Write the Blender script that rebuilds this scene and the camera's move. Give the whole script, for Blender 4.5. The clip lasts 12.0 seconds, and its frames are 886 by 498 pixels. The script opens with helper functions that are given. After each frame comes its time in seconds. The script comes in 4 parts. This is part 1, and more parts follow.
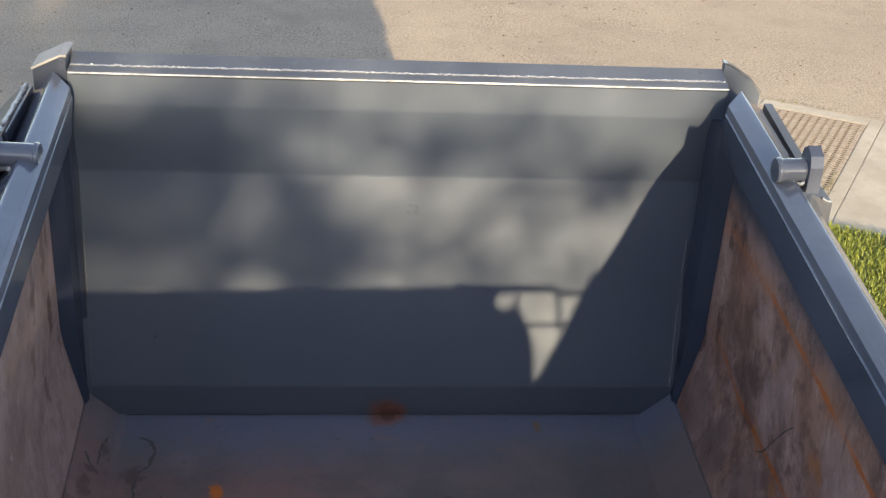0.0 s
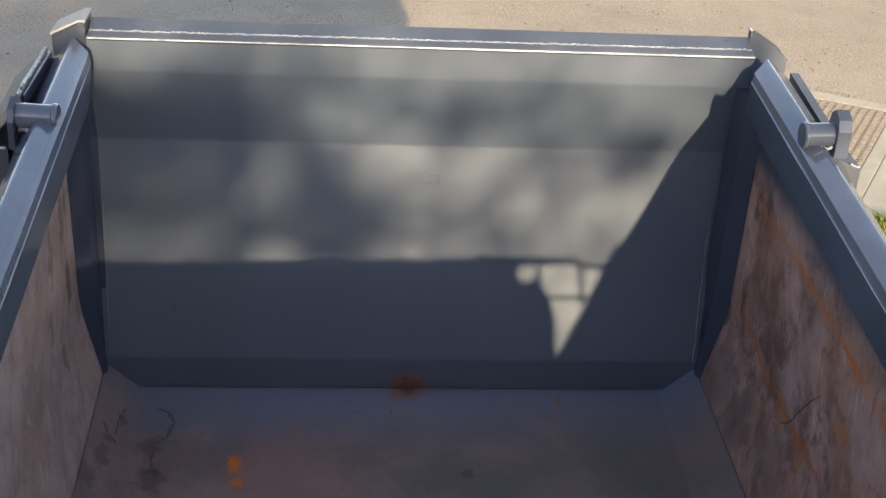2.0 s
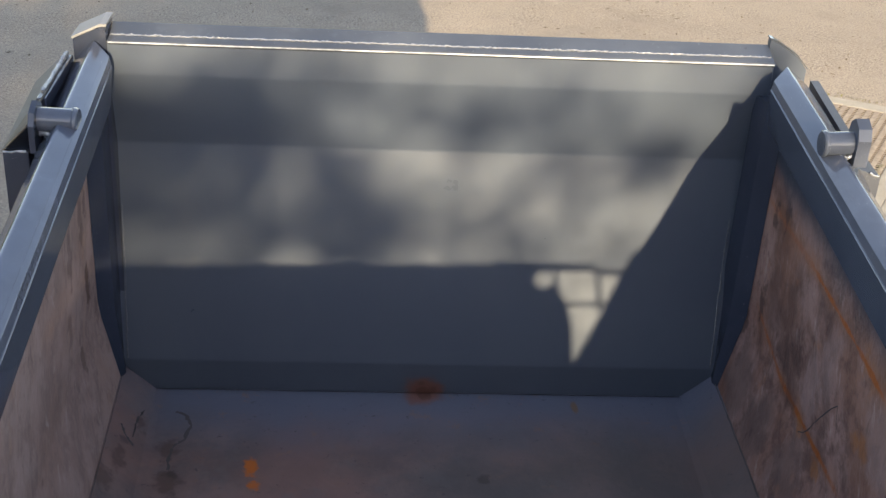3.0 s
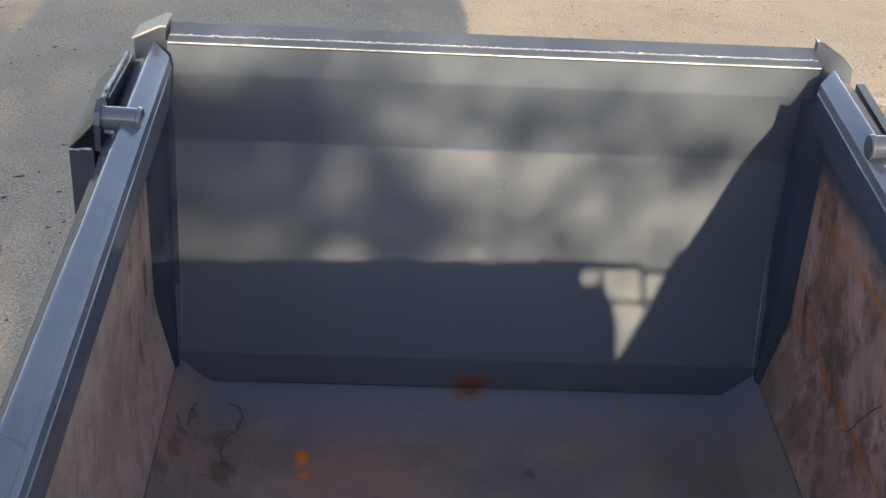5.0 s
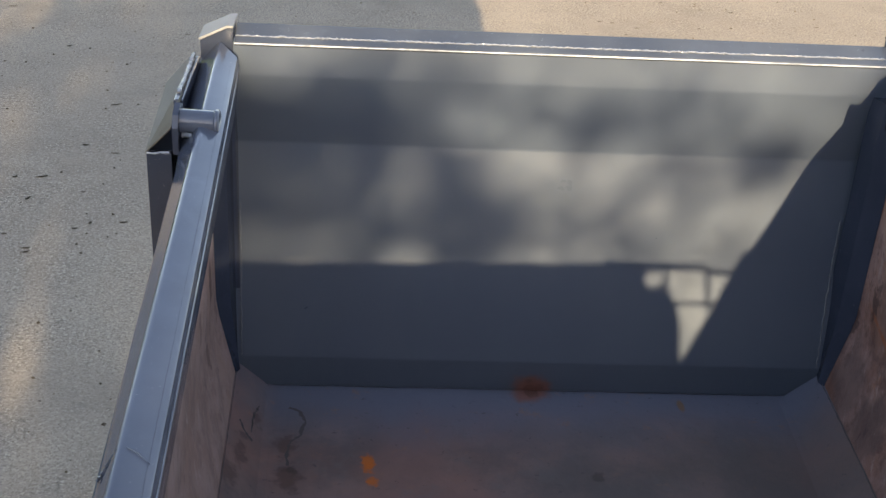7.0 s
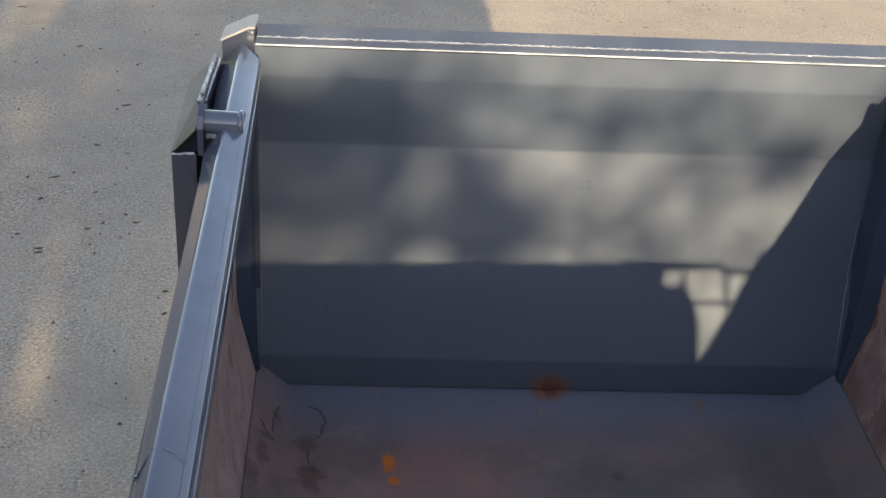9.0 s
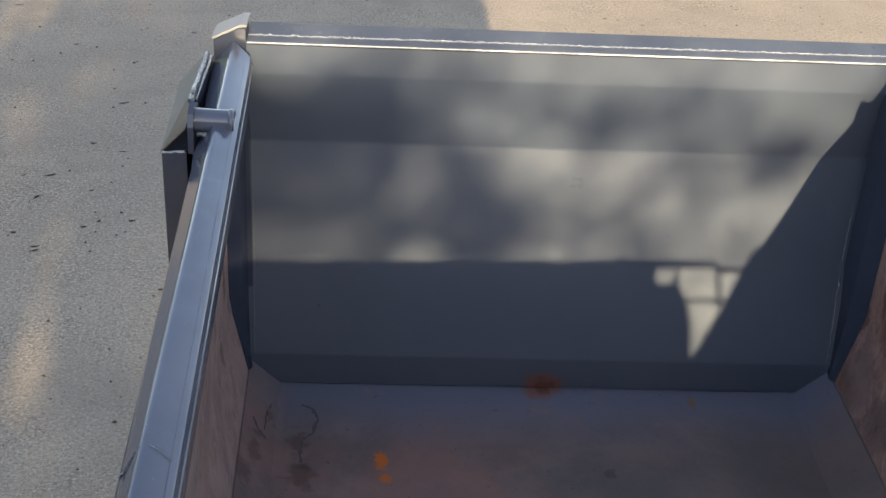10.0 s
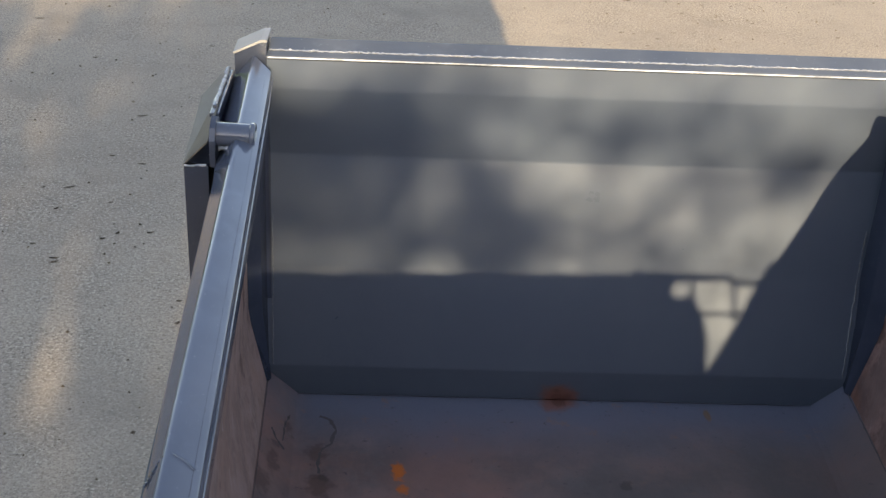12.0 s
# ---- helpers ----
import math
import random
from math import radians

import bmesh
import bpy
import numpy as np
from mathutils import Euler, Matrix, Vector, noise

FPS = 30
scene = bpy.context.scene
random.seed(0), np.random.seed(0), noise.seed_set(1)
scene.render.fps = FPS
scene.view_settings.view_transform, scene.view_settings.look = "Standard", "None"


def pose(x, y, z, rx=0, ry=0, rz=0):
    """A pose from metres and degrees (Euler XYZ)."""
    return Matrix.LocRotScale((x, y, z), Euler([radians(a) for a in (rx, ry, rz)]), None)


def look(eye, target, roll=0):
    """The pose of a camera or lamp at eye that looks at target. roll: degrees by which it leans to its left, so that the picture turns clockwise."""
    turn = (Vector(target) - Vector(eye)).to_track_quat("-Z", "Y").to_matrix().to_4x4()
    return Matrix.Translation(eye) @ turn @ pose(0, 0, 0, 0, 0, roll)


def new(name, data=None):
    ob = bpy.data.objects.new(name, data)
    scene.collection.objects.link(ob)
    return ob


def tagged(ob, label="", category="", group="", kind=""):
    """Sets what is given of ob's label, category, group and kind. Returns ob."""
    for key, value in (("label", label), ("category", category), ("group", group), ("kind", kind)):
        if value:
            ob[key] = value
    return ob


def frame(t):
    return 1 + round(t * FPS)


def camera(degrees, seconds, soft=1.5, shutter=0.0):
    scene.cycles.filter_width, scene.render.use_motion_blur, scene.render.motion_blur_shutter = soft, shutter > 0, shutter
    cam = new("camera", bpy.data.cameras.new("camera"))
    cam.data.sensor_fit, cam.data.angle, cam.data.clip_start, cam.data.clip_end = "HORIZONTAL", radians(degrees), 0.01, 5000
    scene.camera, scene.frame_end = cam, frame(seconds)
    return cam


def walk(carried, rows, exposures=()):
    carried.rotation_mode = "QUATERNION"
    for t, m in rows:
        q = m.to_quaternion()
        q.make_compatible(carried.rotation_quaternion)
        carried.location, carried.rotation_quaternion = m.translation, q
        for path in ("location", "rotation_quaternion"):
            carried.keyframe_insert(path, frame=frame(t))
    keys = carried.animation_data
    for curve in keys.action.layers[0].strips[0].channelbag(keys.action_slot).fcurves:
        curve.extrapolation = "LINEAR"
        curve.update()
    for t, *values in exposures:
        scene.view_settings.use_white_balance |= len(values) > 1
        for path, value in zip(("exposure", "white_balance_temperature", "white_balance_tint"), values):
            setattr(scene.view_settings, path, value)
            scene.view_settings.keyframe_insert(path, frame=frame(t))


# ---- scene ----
cam = camera(38.9, 12.0, 1.45)
PATH = [
    (0, (-0.283, -3.834, 3.893), (-0.081, -2.075, 2.962), 3.8),
    (0.5, (-0.278, -3.836, 3.877), (-0.074, -2.077, 2.947), 3.7),
    (1, (-0.28, -3.841, 3.837), (-0.079, -2.082, 2.905), 3.7),
    (1.5, (-0.279, -3.844, 3.81), (-0.09, -2.085, 2.877), 3.6),
    (2, (-0.278, -3.839, 3.788), (-0.109, -2.079, 2.853), 3.5),
    (2.5, (-0.275, -3.838, 3.8), (-0.116, -2.077, 2.866), 3.6),
    (3, (-0.276, -3.837, 3.801), (-0.136, -2.074, 2.867), 3.5),
    (3.2, (-0.277, -3.839, 3.802), (-0.142, -2.076, 2.853), 3.5),
    (4.8, (-0.303, -3.897, 3.847), (-0.213, -2.136, 2.903), 3.3),
    (5, (-0.339, -3.903, 3.845), (-0.249, -2.142, 2.901), 3.3),
    (5.5, (-0.456, -3.945, 3.845), (-0.366, -2.183, 2.904), 3.4),
    (6, (-0.578, -3.951, 3.838), (-0.483, -2.19, 2.895), 3.4),
    (6.5, (-0.593, -3.897, 3.835), (-0.494, -2.139, 2.888), 3.3),
    (7, (-0.6, -3.843, 3.829), (-0.492, -2.086, 2.88), 3.3),
    (7.5, (-0.65, -3.869, 3.832), (-0.544, -2.11, 2.886), 3.3),
    (7.7, (-0.695, -3.869, 3.832), (-0.577, -2.110, 2.886), 3.3),
    (9.3, (-0.649, -3.852, 3.835), (-0.548, -2.097, 2.884), 3.1),
    (9.5, (-0.645, -3.852, 3.835), (-0.544, -2.097, 2.883), 3.1),
    (10, (-0.631, -3.856, 3.837), (-0.528, -2.101, 2.884), 3.1),
    (10.5, (-0.622, -3.854, 3.837), (-0.522, -2.097, 2.887), 3.1),
    (11, (-0.615, -3.855, 3.838), (-0.511, -2.099, 2.887), 3.1),
    (11.5, (-0.624, -3.868, 3.846), (-0.526, -2.111, 2.896), 3.1),
    (12, (-0.642, -3.887, 3.856), (-0.563, -2.122, 2.919), 2.9),
]
walk(cam, [(t, look(eye, target, roll)) for t, eye, target, roll in PATH], ((0.0, 2.42, 8000, 21), (12.0, 2.42, 8000, 21)))

# ---- light ----
TO_SUN = Vector((0.110, -1.0, 0.255)).normalized()
SUN_ELEV = math.asin(TO_SUN.z)
world = bpy.data.worlds.new("sky")
scene.world = world
world.use_nodes = True
wn = world.node_tree
sky = wn.nodes.new("ShaderNodeTexSky")
sky.sky_type = 'NISHITA'
sky.sun_disc = False
sky.sun_elevation = SUN_ELEV
sky.sun_rotation = math.atan2(TO_SUN.x, TO_SUN.y)
sky.air_density, sky.dust_density, sky.ozone_density = 1.0, 0.3, 1.0
wn.nodes["Background"].inputs["Strength"].default_value = 0.125
wn.links.new(sky.outputs[0], wn.nodes["Background"].inputs["Color"])
sun = new("sun", bpy.data.lights.new("sun", "SUN"))
sun.data.energy, sun.data.angle, sun.data.color = 2.9, radians(0.60), (1.0, 0.95, 0.70)
sun.matrix_world = look(TO_SUN * 60, (0, 0, 0))


# ---- materials ----
class Mat:
    """A small builder of node materials."""

    def __init__(self, name, rough=0.5, metal=0.0, spec=0.5):
        self.m = bpy.data.materials.new(name)
        self.m.use_nodes = True
        self.t = self.m.node_tree
        self.b = self.t.nodes["Principled BSDF"]
        self.b.inputs["Roughness"].default_value = rough
        self.b.inputs["Metallic"].default_value = metal
        self.b.inputs["Specular IOR Level"].default_value = spec
        self.co = self.node("ShaderNodeTexCoord").outputs["Object"]

    def node(self, kind):
        return self.t.nodes.new(kind)

    def put(self, socket, value):
        if isinstance(value, bpy.types.NodeSocket):
            self.t.links.new(value, socket)
        elif isinstance(value, tuple) and len(value) == 3 and socket.type == 'RGBA':
            socket.default_value = (*value, 1)
        else:
            socket.default_value = value

    def slanted(self, s, degrees):
        """Places turned about x by degrees and then scaled."""
        r, n = self.node("ShaderNodeMapping"), self.node("ShaderNodeMapping")
        self.put(r.inputs["Vector"], self.co)
        r.inputs["Rotation"].default_value = (radians(degrees), 0, 0)
        self.put(n.inputs["Vector"], r.outputs[0])
        n.inputs["Scale"].default_value = s
        return n.outputs[0]

    def scaled(self, s):
        n = self.node("ShaderNodeMapping")
        self.put(n.inputs["Vector"], self.co)
        n.inputs["Scale"].default_value = s
        return n.outputs[0]

    def noise(self, scale, detail=4, rough=0.55, vec=None, dist=0.0):
        n = self.node("ShaderNodeTexNoise")
        self.put(n.inputs["Vector"], vec or self.co)
        n.inputs["Scale"].default_value, n.inputs["Detail"].default_value = scale, detail
        n.inputs["Roughness"].default_value, n.inputs["Distortion"].default_value = rough, dist
        return n.outputs["Fac"]

    def voro(self, scale, vec=None, out="Distance"):
        n = self.node("ShaderNodeTexVoronoi")
        self.put(n.inputs["Vector"], vec or self.co)
        n.inputs["Scale"].default_value = scale
        return n.outputs[out]

    def ramp(self, fac, lo, hi, a=0.0, b=1.0):
        n = self.node("ShaderNodeMapRange")
        n.interpolation_type = 'SMOOTHSTEP'
        self.put(n.inputs[0], fac)
        for i, v in enumerate((lo, hi, a, b)):
            n.inputs[i + 1].default_value = v
        return n.outputs[0]

    def math(self, op, a, b=0.0):
        n = self.node("ShaderNodeMath")
        n.operation = op
        self.put(n.inputs[0], a)
        self.put(n.inputs[1], b)
        return n.outputs[0]

    def mix(self, fac, a, b, blend='MIX'):
        n = self.node("ShaderNodeMix")
        n.data_type, n.blend_type = 'RGBA', blend
        self.put(n.inputs[0], fac)
        self.put(n.inputs[6], a)
        self.put(n.inputs[7], b)
        return n.outputs[2]

    def axis(self, i):
        n = self.node("ShaderNodeSeparateXYZ")
        self.put(n.inputs[0], self.co)
        return n.outputs[i]

    def spot(self, place, size, wobble=0.5, scale=(1, 1, 1)):
        """1 inside an uneven blot at place, 0 outside it."""
        v = self.node("ShaderNodeVectorMath")
        v.operation = 'DISTANCE'
        self.put(v.inputs[0], self.scaled(scale))
        v.inputs[1].default_value = [p * s for p, s in zip(place, scale)]
        d = self.math('ADD', v.outputs["Value"], self.math('MULTIPLY', self.math('SUBTRACT', self.noise(0.9 / size), 0.5), size * wobble * 2))
        return self.ramp(d, size, size * 0.45)

    def streak(self, a, b, width):
        """1 along the line from a to b, both (y, z), on a wall."""
        (y0, z0), (y1, z1) = a, b
        slope = (z1 - z0) / (y1 - y0)
        y, z = self.axis(1), self.axis(2)
        line = self.math('ADD', self.math('MULTIPLY', self.math('SUBTRACT', y, y0), slope), z0)
        d = self.math('ABSOLUTE', self.math('SUBTRACT', z, line))
        d = self.math('ADD', d, self.math('MULTIPLY', self.math('SUBTRACT', self.noise(14), 0.5), width * 2.4))
        near = self.ramp(d, width, width * 0.2)
        lo, hi = min(y0, y1), max(y0, y1)
        return self.math('MULTIPLY', near, self.math('MULTIPLY', self.ramp(y, lo - 0.1, lo + 0.06), self.ramp(y, hi + 0.1, hi - 0.06)))

    def done(self, colour, rough=None, bump=None, depth=0.002, strength=0.6):
        self.put(self.b.inputs["Base Color"], colour)
        if rough is not None:
            self.put(self.b.inputs["Roughness"], rough)
        if bump is not None:
            n = self.node("ShaderNodeBump")
            n.inputs["Strength"].default_value, n.inputs["Distance"].default_value = strength, depth
            self.put(n.inputs["Height"], bump)
            self.put(self.b.inputs["Normal"], n.outputs[0])
        return self.m


def mat_paint(name, base, rough=0.36):
    p = Mat(name, rough)
    big, fine = p.noise(2.2, 3), p.noise(60, 3)
    light = tuple(c * 1.25 + 0.004 for c in base)
    c = p.mix(p.ramp(big, 0.35, 0.7), base, light)
    dust = p.math('MULTIPLY', p.ramp(p.noise(9, 6, 0.7), 0.5, 0.8), 0.35)
    c = p.mix(dust, c, tuple(c2 * 1.5 + 0.015 for c2 in base))
    c = p.mix(p.math('MULTIPLY', p.ramp(p.noise(260, 1), 0.765, 0.79), 0.5), c, (0.35, 0.36, 0.38))
    c = p.mix(p.math('MULTIPLY', p.ramp(p.noise(33, 6, 0.75), 0.64, 0.72), 0.35), c, tuple(v * 0.45 for v in base))
    r = p.math('ADD', p.math('MULTIPLY', p.noise(7, 5), 0.22), rough - 0.10)
    return p.done(c, r, p.math('ADD', p.math('MULTIPLY', fine, 0.3), p.math('MULTIPLY', p.noise(6, 2), 1.0)), 0.0025, 0.35)


# darker copy of the slate paint; shade on posts and hinges put into colour
PAINT = mat_paint("slate_blue_paint", (0.023, 0.029, 0.045), 0.22)
PAINT_RAIL = mat_paint("slate_blue_rail_paint", (0.051, 0.061, 0.084), 0.12)
PAINT_BAR = mat_paint("slate_bar_paint", (0.052, 0.060, 0.074), 0.20)
# brown of the road mirrored in the lid, put into its colour
REFLECTION_PAINT = mat_paint("road_reflection_paint", (0.075, 0.062, 0.050), 0.5)
REFLECTION_PAINT.node_tree.nodes["Principled BSDF"].inputs["Specular IOR Level"].default_value = 0.2
DULL_PAINT = mat_paint("dull_slate_paint", (0.040, 0.045, 0.058), 0.5)
DULL_PAINT.node_tree.nodes["Principled BSDF"].inputs["Specular IOR Level"].default_value = 0.2
CAP_PAINT = mat_paint("dull_grey_paint", (0.185, 0.180, 0.176), 0.6)


def mat_weld():
    p = Mat("shiny_weld", 0.24, 0.4)
    return p.done(p.mix(p.noise(80), (0.085, 0.092, 0.105), (0.32, 0.33, 0.345)), None, p.noise(150, 2), 0.003, 0.6)


def mat_edge_glint():
    # pale metal that stands in for a sun glint along the lip
    p = Mat("edge_glint_metal", 0.34, 0.35)
    c = p.mix(p.ramp(p.noise(5, 6, 0.7), 0.38, 0.64), (0.12, 0.13, 0.15), (0.46, 0.46, 0.46))
    return p.done(c, None, p.noise(120, 2), 0.001, 0.3)


def mat_rust_wall():
    p = Mat("rusted_side_sheet", 0.75, 0.0, 0.35)
    tall = p.slanted((1, 1, 0.5), 24)
    streaky = p.noise(11, 8, 0.70, tall, 0.35)
    c = p.mix(p.ramp(streaky, 0.32, 0.68), (0.092, 0.052, 0.044), (0.290, 0.178, 0.150))
    c = p.mix(p.math('MULTIPLY', p.ramp(p.noise(5, 6, 0.7), 0.42, 0.62), 0.6), c, (0.350, 0.242, 0.216))
    c = p.mix(p.math('MULTIPLY', p.ramp(p.noise(2.2, 5, 0.7), 0.46, 0.64), 0.6), c, (0.205, 0.100, 0.064))
    c = p.mix(p.math('MULTIPLY', p.ramp(p.noise(30, 6, 0.75, p.slanted((1, 1, 0.30), 20), 0.6), 0.57, 0.70), 0.6), c, (0.070, 0.046, 0.042))
    c = p.mix(p.math('MULTIPLY', p.ramp(p.noise(24, 5, 0.7, p.slanted((1, 1, 0.30), 26), 0.6), 0.58, 0.70), 0.5), c, (0.40, 0.33, 0.31))
    c = p.mix(p.math('MULTIPLY', p.ramp(p.noise(8, 8, 0.76), 0.49, 0.63), 0.68), c, (0.098, 0.056, 0.048))
    c = p.mix(p.math('MULTIPLY', p.ramp(p.noise(6, 7, 0.75), 0.56, 0.70), 0.55), c, (0.30, 0.135, 0.060))
    right = p.ramp(p.axis(0), -0.2, 0.2)
    # the sheet on the other side is mixed paler
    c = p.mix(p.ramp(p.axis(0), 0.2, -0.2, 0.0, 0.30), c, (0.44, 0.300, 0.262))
    # rust lines along the dents of one sheet: a sharp core in a broken haze
    for a, b, w, k in (((-0.66, 2.072), (-1.14, 2.058), 0.011, 1.0), ((-1.14, 2.058), (-1.75, 2.008), 0.014, 1.0), ((-0.27, 1.682), (-0.56, 1.630), 0.012, 0.75), ((-0.56, 1.630), (-1.10, 1.637), 0.016, 1.0), ((-0.15, 2.056), (-0.66, 2.072), 0.016, 0.35)):
        broken = p.math('MULTIPLY', right, p.math('MULTIPLY', p.ramp(p.noise(15, 6, 0.72), 0.30, 0.50), k))
        haze = p.math('MULTIPLY', p.streak(a, b, w * 3.6), p.math('MULTIPLY', right, p.ramp(p.noise(7, 5, 0.7), 0.36, 0.62, 0.0, 0.5)))
        c = p.mix(haze, c, (0.27, 0.120, 0.060))
        c = p.mix(p.math('MULTIPLY', p.streak(a, b, w), broken), c, (0.300, 0.088, 0.020))
    for y, z, s, k in ((-0.81, 1.76, 0.10, 0.45), (-0.91, 1.915, 0.09, 0.4), (-1.34, 1.95, 0.14, 0.4)):
        c = p.mix(p.math('MULTIPLY', p.spot((1.1, y, z), s, 1.0, (1, 1, 0.7)), k), c, (0.300, 0.225, 0.212))
    # low shade on one sheet, put into its colour as grey-mauve patches
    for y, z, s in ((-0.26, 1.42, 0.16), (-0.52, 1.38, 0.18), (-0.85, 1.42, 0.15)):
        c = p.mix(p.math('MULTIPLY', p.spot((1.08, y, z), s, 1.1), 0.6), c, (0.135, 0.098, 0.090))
    for y, z, s in ((-1.157, 1.845, 0.05), (-1.244, 1.844, 0.055), (-0.80, 1.615, 0.05), (-0.98, 1.60, 0.05)):
        c = p.mix(p.math('MULTIPLY', p.spot((1.1, y, z), s, 1.3), 0.6), c, (0.30, 0.120, 0.036))
    for y, z, s, k in ((-0.53, 1.82, 0.10, 0.5), (-0.655, 1.70, 0.09, 0.5), (-0.36, 1.78, 0.08, 0.4)):
        c = p.mix(p.math('MULTIPLY', p.spot((1.1, y, z), s, 1.2, (1, 1, 0.5)), k), c, (0.070, 0.042, 0.036))
    for y, z, s in ((-0.223, 2.04, 0.030), (-0.258, 1.722, 0.038), (-0.132, 1.568, 0.030), (-0.331, 2.096, 0.03), (-1.018, 2.108, 0.016), (-1.292, 1.863, 0.022)):
        c = p.mix(p.math('MULTIPLY', p.spot((1.1, y, z), s, 1.7, (1, 1, 0.45)), 0.7), c, (0.040, 0.025, 0.022))
    # flecks of dark scale and bare chips drawn down the sheet
    c = p.mix(p.math('MULTIPLY', p.ramp(p.noise(14, 7, 0.76, p.scaled((1, 1, 0.26)), 0.3), 0.57, 0.68), 0.5), c, (0.062, 0.036, 0.030))
    c = p.mix(p.math('MULTIPLY', p.ramp(p.noise(60, 4, 0.7, p.scaled((1, 1, 0.3))), 0.66, 0.73), 0.4), c, (0.48, 0.40, 0.37))
    c = p.mix(1.0, c, p.mix(right, (1.03, 1.03, 1.02), (1.12, 1.00, 0.96)), 'MULTIPLY')
    # gouges and bare chips of the sheet on the other side
    for y, z, s, k in ((-0.205, 2.023, 0.030, 0.6), (-0.285, 1.987, 0.036, 0.5), (-0.259, 1.733, 0.036, 0.85), (-0.479, 1.951, 0.045, 0.45), (-0.554, 1.751, 0.040, 0.45), (-0.435, 1.579, 0.032, 0.6), (-0.896, 1.795, 0.014, 0.6), (-1.055, 1.535, 0.04, 0.5), (-0.16, 1.60, 0.03, 0.5)):
        c = p.mix(p.math('MULTIPLY', p.spot((-1.14, y, z), s, 1.3, (1, 1, 0.38)), k), c, (0.075, 0.036, 0.026))
    for y, z, s in ((-0.949, 1.693, 0.026), (-0.732, 1.971, 0.024), (-0.808, 1.776, 0.024), (-0.808, 1.372, 0.026)):
        c = p.mix(p.math('MULTIPLY', p.spot((-1.14, y, z), s, 1.4, (1, 1, 0.35)), 0.5), c, (0.50, 0.42, 0.38))
    # overspray of the body paint under the rail
    z = p.math('ADD', p.axis(2), p.math('MULTIPLY', p.noise(4, 3), 0.10))
    c = p.mix(p.ramp(z, 2.14, 2.27), c, (0.033, 0.040, 0.060))
    return p.done(c, p.math('ADD', p.math('MULTIPLY', streaky, 0.3), 0.5), p.math('ADD', streaky, p.math('MULTIPLY', p.noise(70, 4), 0.5)), 0.006, 0.8)


def mat_floor():
    p = Mat("worn_steel_floor", 0.6, 0.0, 0.4)
    n = p.noise(4, 6, 0.65)
    c = p.mix(p.ramp(n, 0.35, 0.68), (0.090, 0.072, 0.069), (0.190, 0.128, 0.114))
    c = p.mix(p.math('MULTIPLY', p.ramp(p.noise(1.6, 4, 0.6), 0.42, 0.66), 0.65), c, (0.208, 0.112, 0.092))
    c = p.mix(p.math('MULTIPLY', p.ramp(p.noise(7, 6, 0.7), 0.50, 0.70), 0.5), c, (0.13, 0.115, 0.115))
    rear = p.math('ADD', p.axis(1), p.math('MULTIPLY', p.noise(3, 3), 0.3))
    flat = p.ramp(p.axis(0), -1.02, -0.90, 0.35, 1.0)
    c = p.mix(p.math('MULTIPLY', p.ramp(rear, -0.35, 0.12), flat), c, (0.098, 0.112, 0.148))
    c = p.mix(p.math('MULTIPLY', p.ramp(p.noise(13, 6, 0.7), 0.58, 0.72), 0.5), c, (0.21, 0.115, 0.075))
    c = p.mix(p.math('MULTIPLY', p.ramp(p.noise(30, 4, 0.7), 0.62, 0.74), 0.6), c, (0.025, 0.022, 0.022))
    # greyer right half, with the shade there also put into its colour
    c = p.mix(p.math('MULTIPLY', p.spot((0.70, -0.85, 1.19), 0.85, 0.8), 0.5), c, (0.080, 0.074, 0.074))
    for at, s, k in (((-0.603, -0.465, 1.19), 0.036, 0.9), ((-0.598, -0.500, 1.19), 0.026, 0.9), ((-0.590, -0.575, 1.19), 0.034, 0.9)):
        c = p.mix(p.math('MULTIPLY', p.spot(at, s, 1.0, (1, 0.75, 1)), k), c, (0.44, 0.105, 0.010))
    c = p.mix(p.math('MULTIPLY', p.spot((-0.01, -0.04, 1.19), 0.085, 0.7), 0.75), c, (0.17, 0.060, 0.030))
    c = p.mix(p.math('MULTIPLY', p.spot((-0.01, -0.04, 1.19), 0.042, 0.9), 0.7), c, (0.060, 0.022, 0.014))
    c = p.mix(p.math('MULTIPLY', p.spot((0.535, -0.11, 1.19), 0.05, 0.5, (3, 1, 1)), 0.8), c, (0.16, 0.085, 0.03))
    for at, s in (((-0.885, -0.40, 1.19), 0.05), ((-0.865, -0.56, 1.19), 0.05), ((-1.03, -0.52, 1.25), 0.04), ((-0.99, -0.28, 1.22), 0.03), ((-1.05, -0.66, 1.27), 0.05)):
        c = p.mix(p.math('MULTIPLY', p.spot(at, s, 1.2, (1, 0.6, 1)), 0.6), c, (0.060, 0.034, 0.024))
    for at, s in (((0.17, -0.53, 1.19), 0.03), ((-0.86, -0.52, 1.19), 0.030), ((-1.03, -0.42, 1.24), 0.03)):
        c = p.mix(p.math('MULTIPLY', p.spot(at, s, 0.9), 0.5), c, (0.02, 0.017, 0.016))
    c = p.mix(1.0, c, (1.05, 1.0, 0.99), 'MULTIPLY')
    return p.done(c, p.math('ADD', p.math('MULTIPLY', n, 0.4), 0.38), p.math('ADD', n, p.math('MULTIPLY', p.noise(50, 4), 0.4)), 0.006, 0.6)


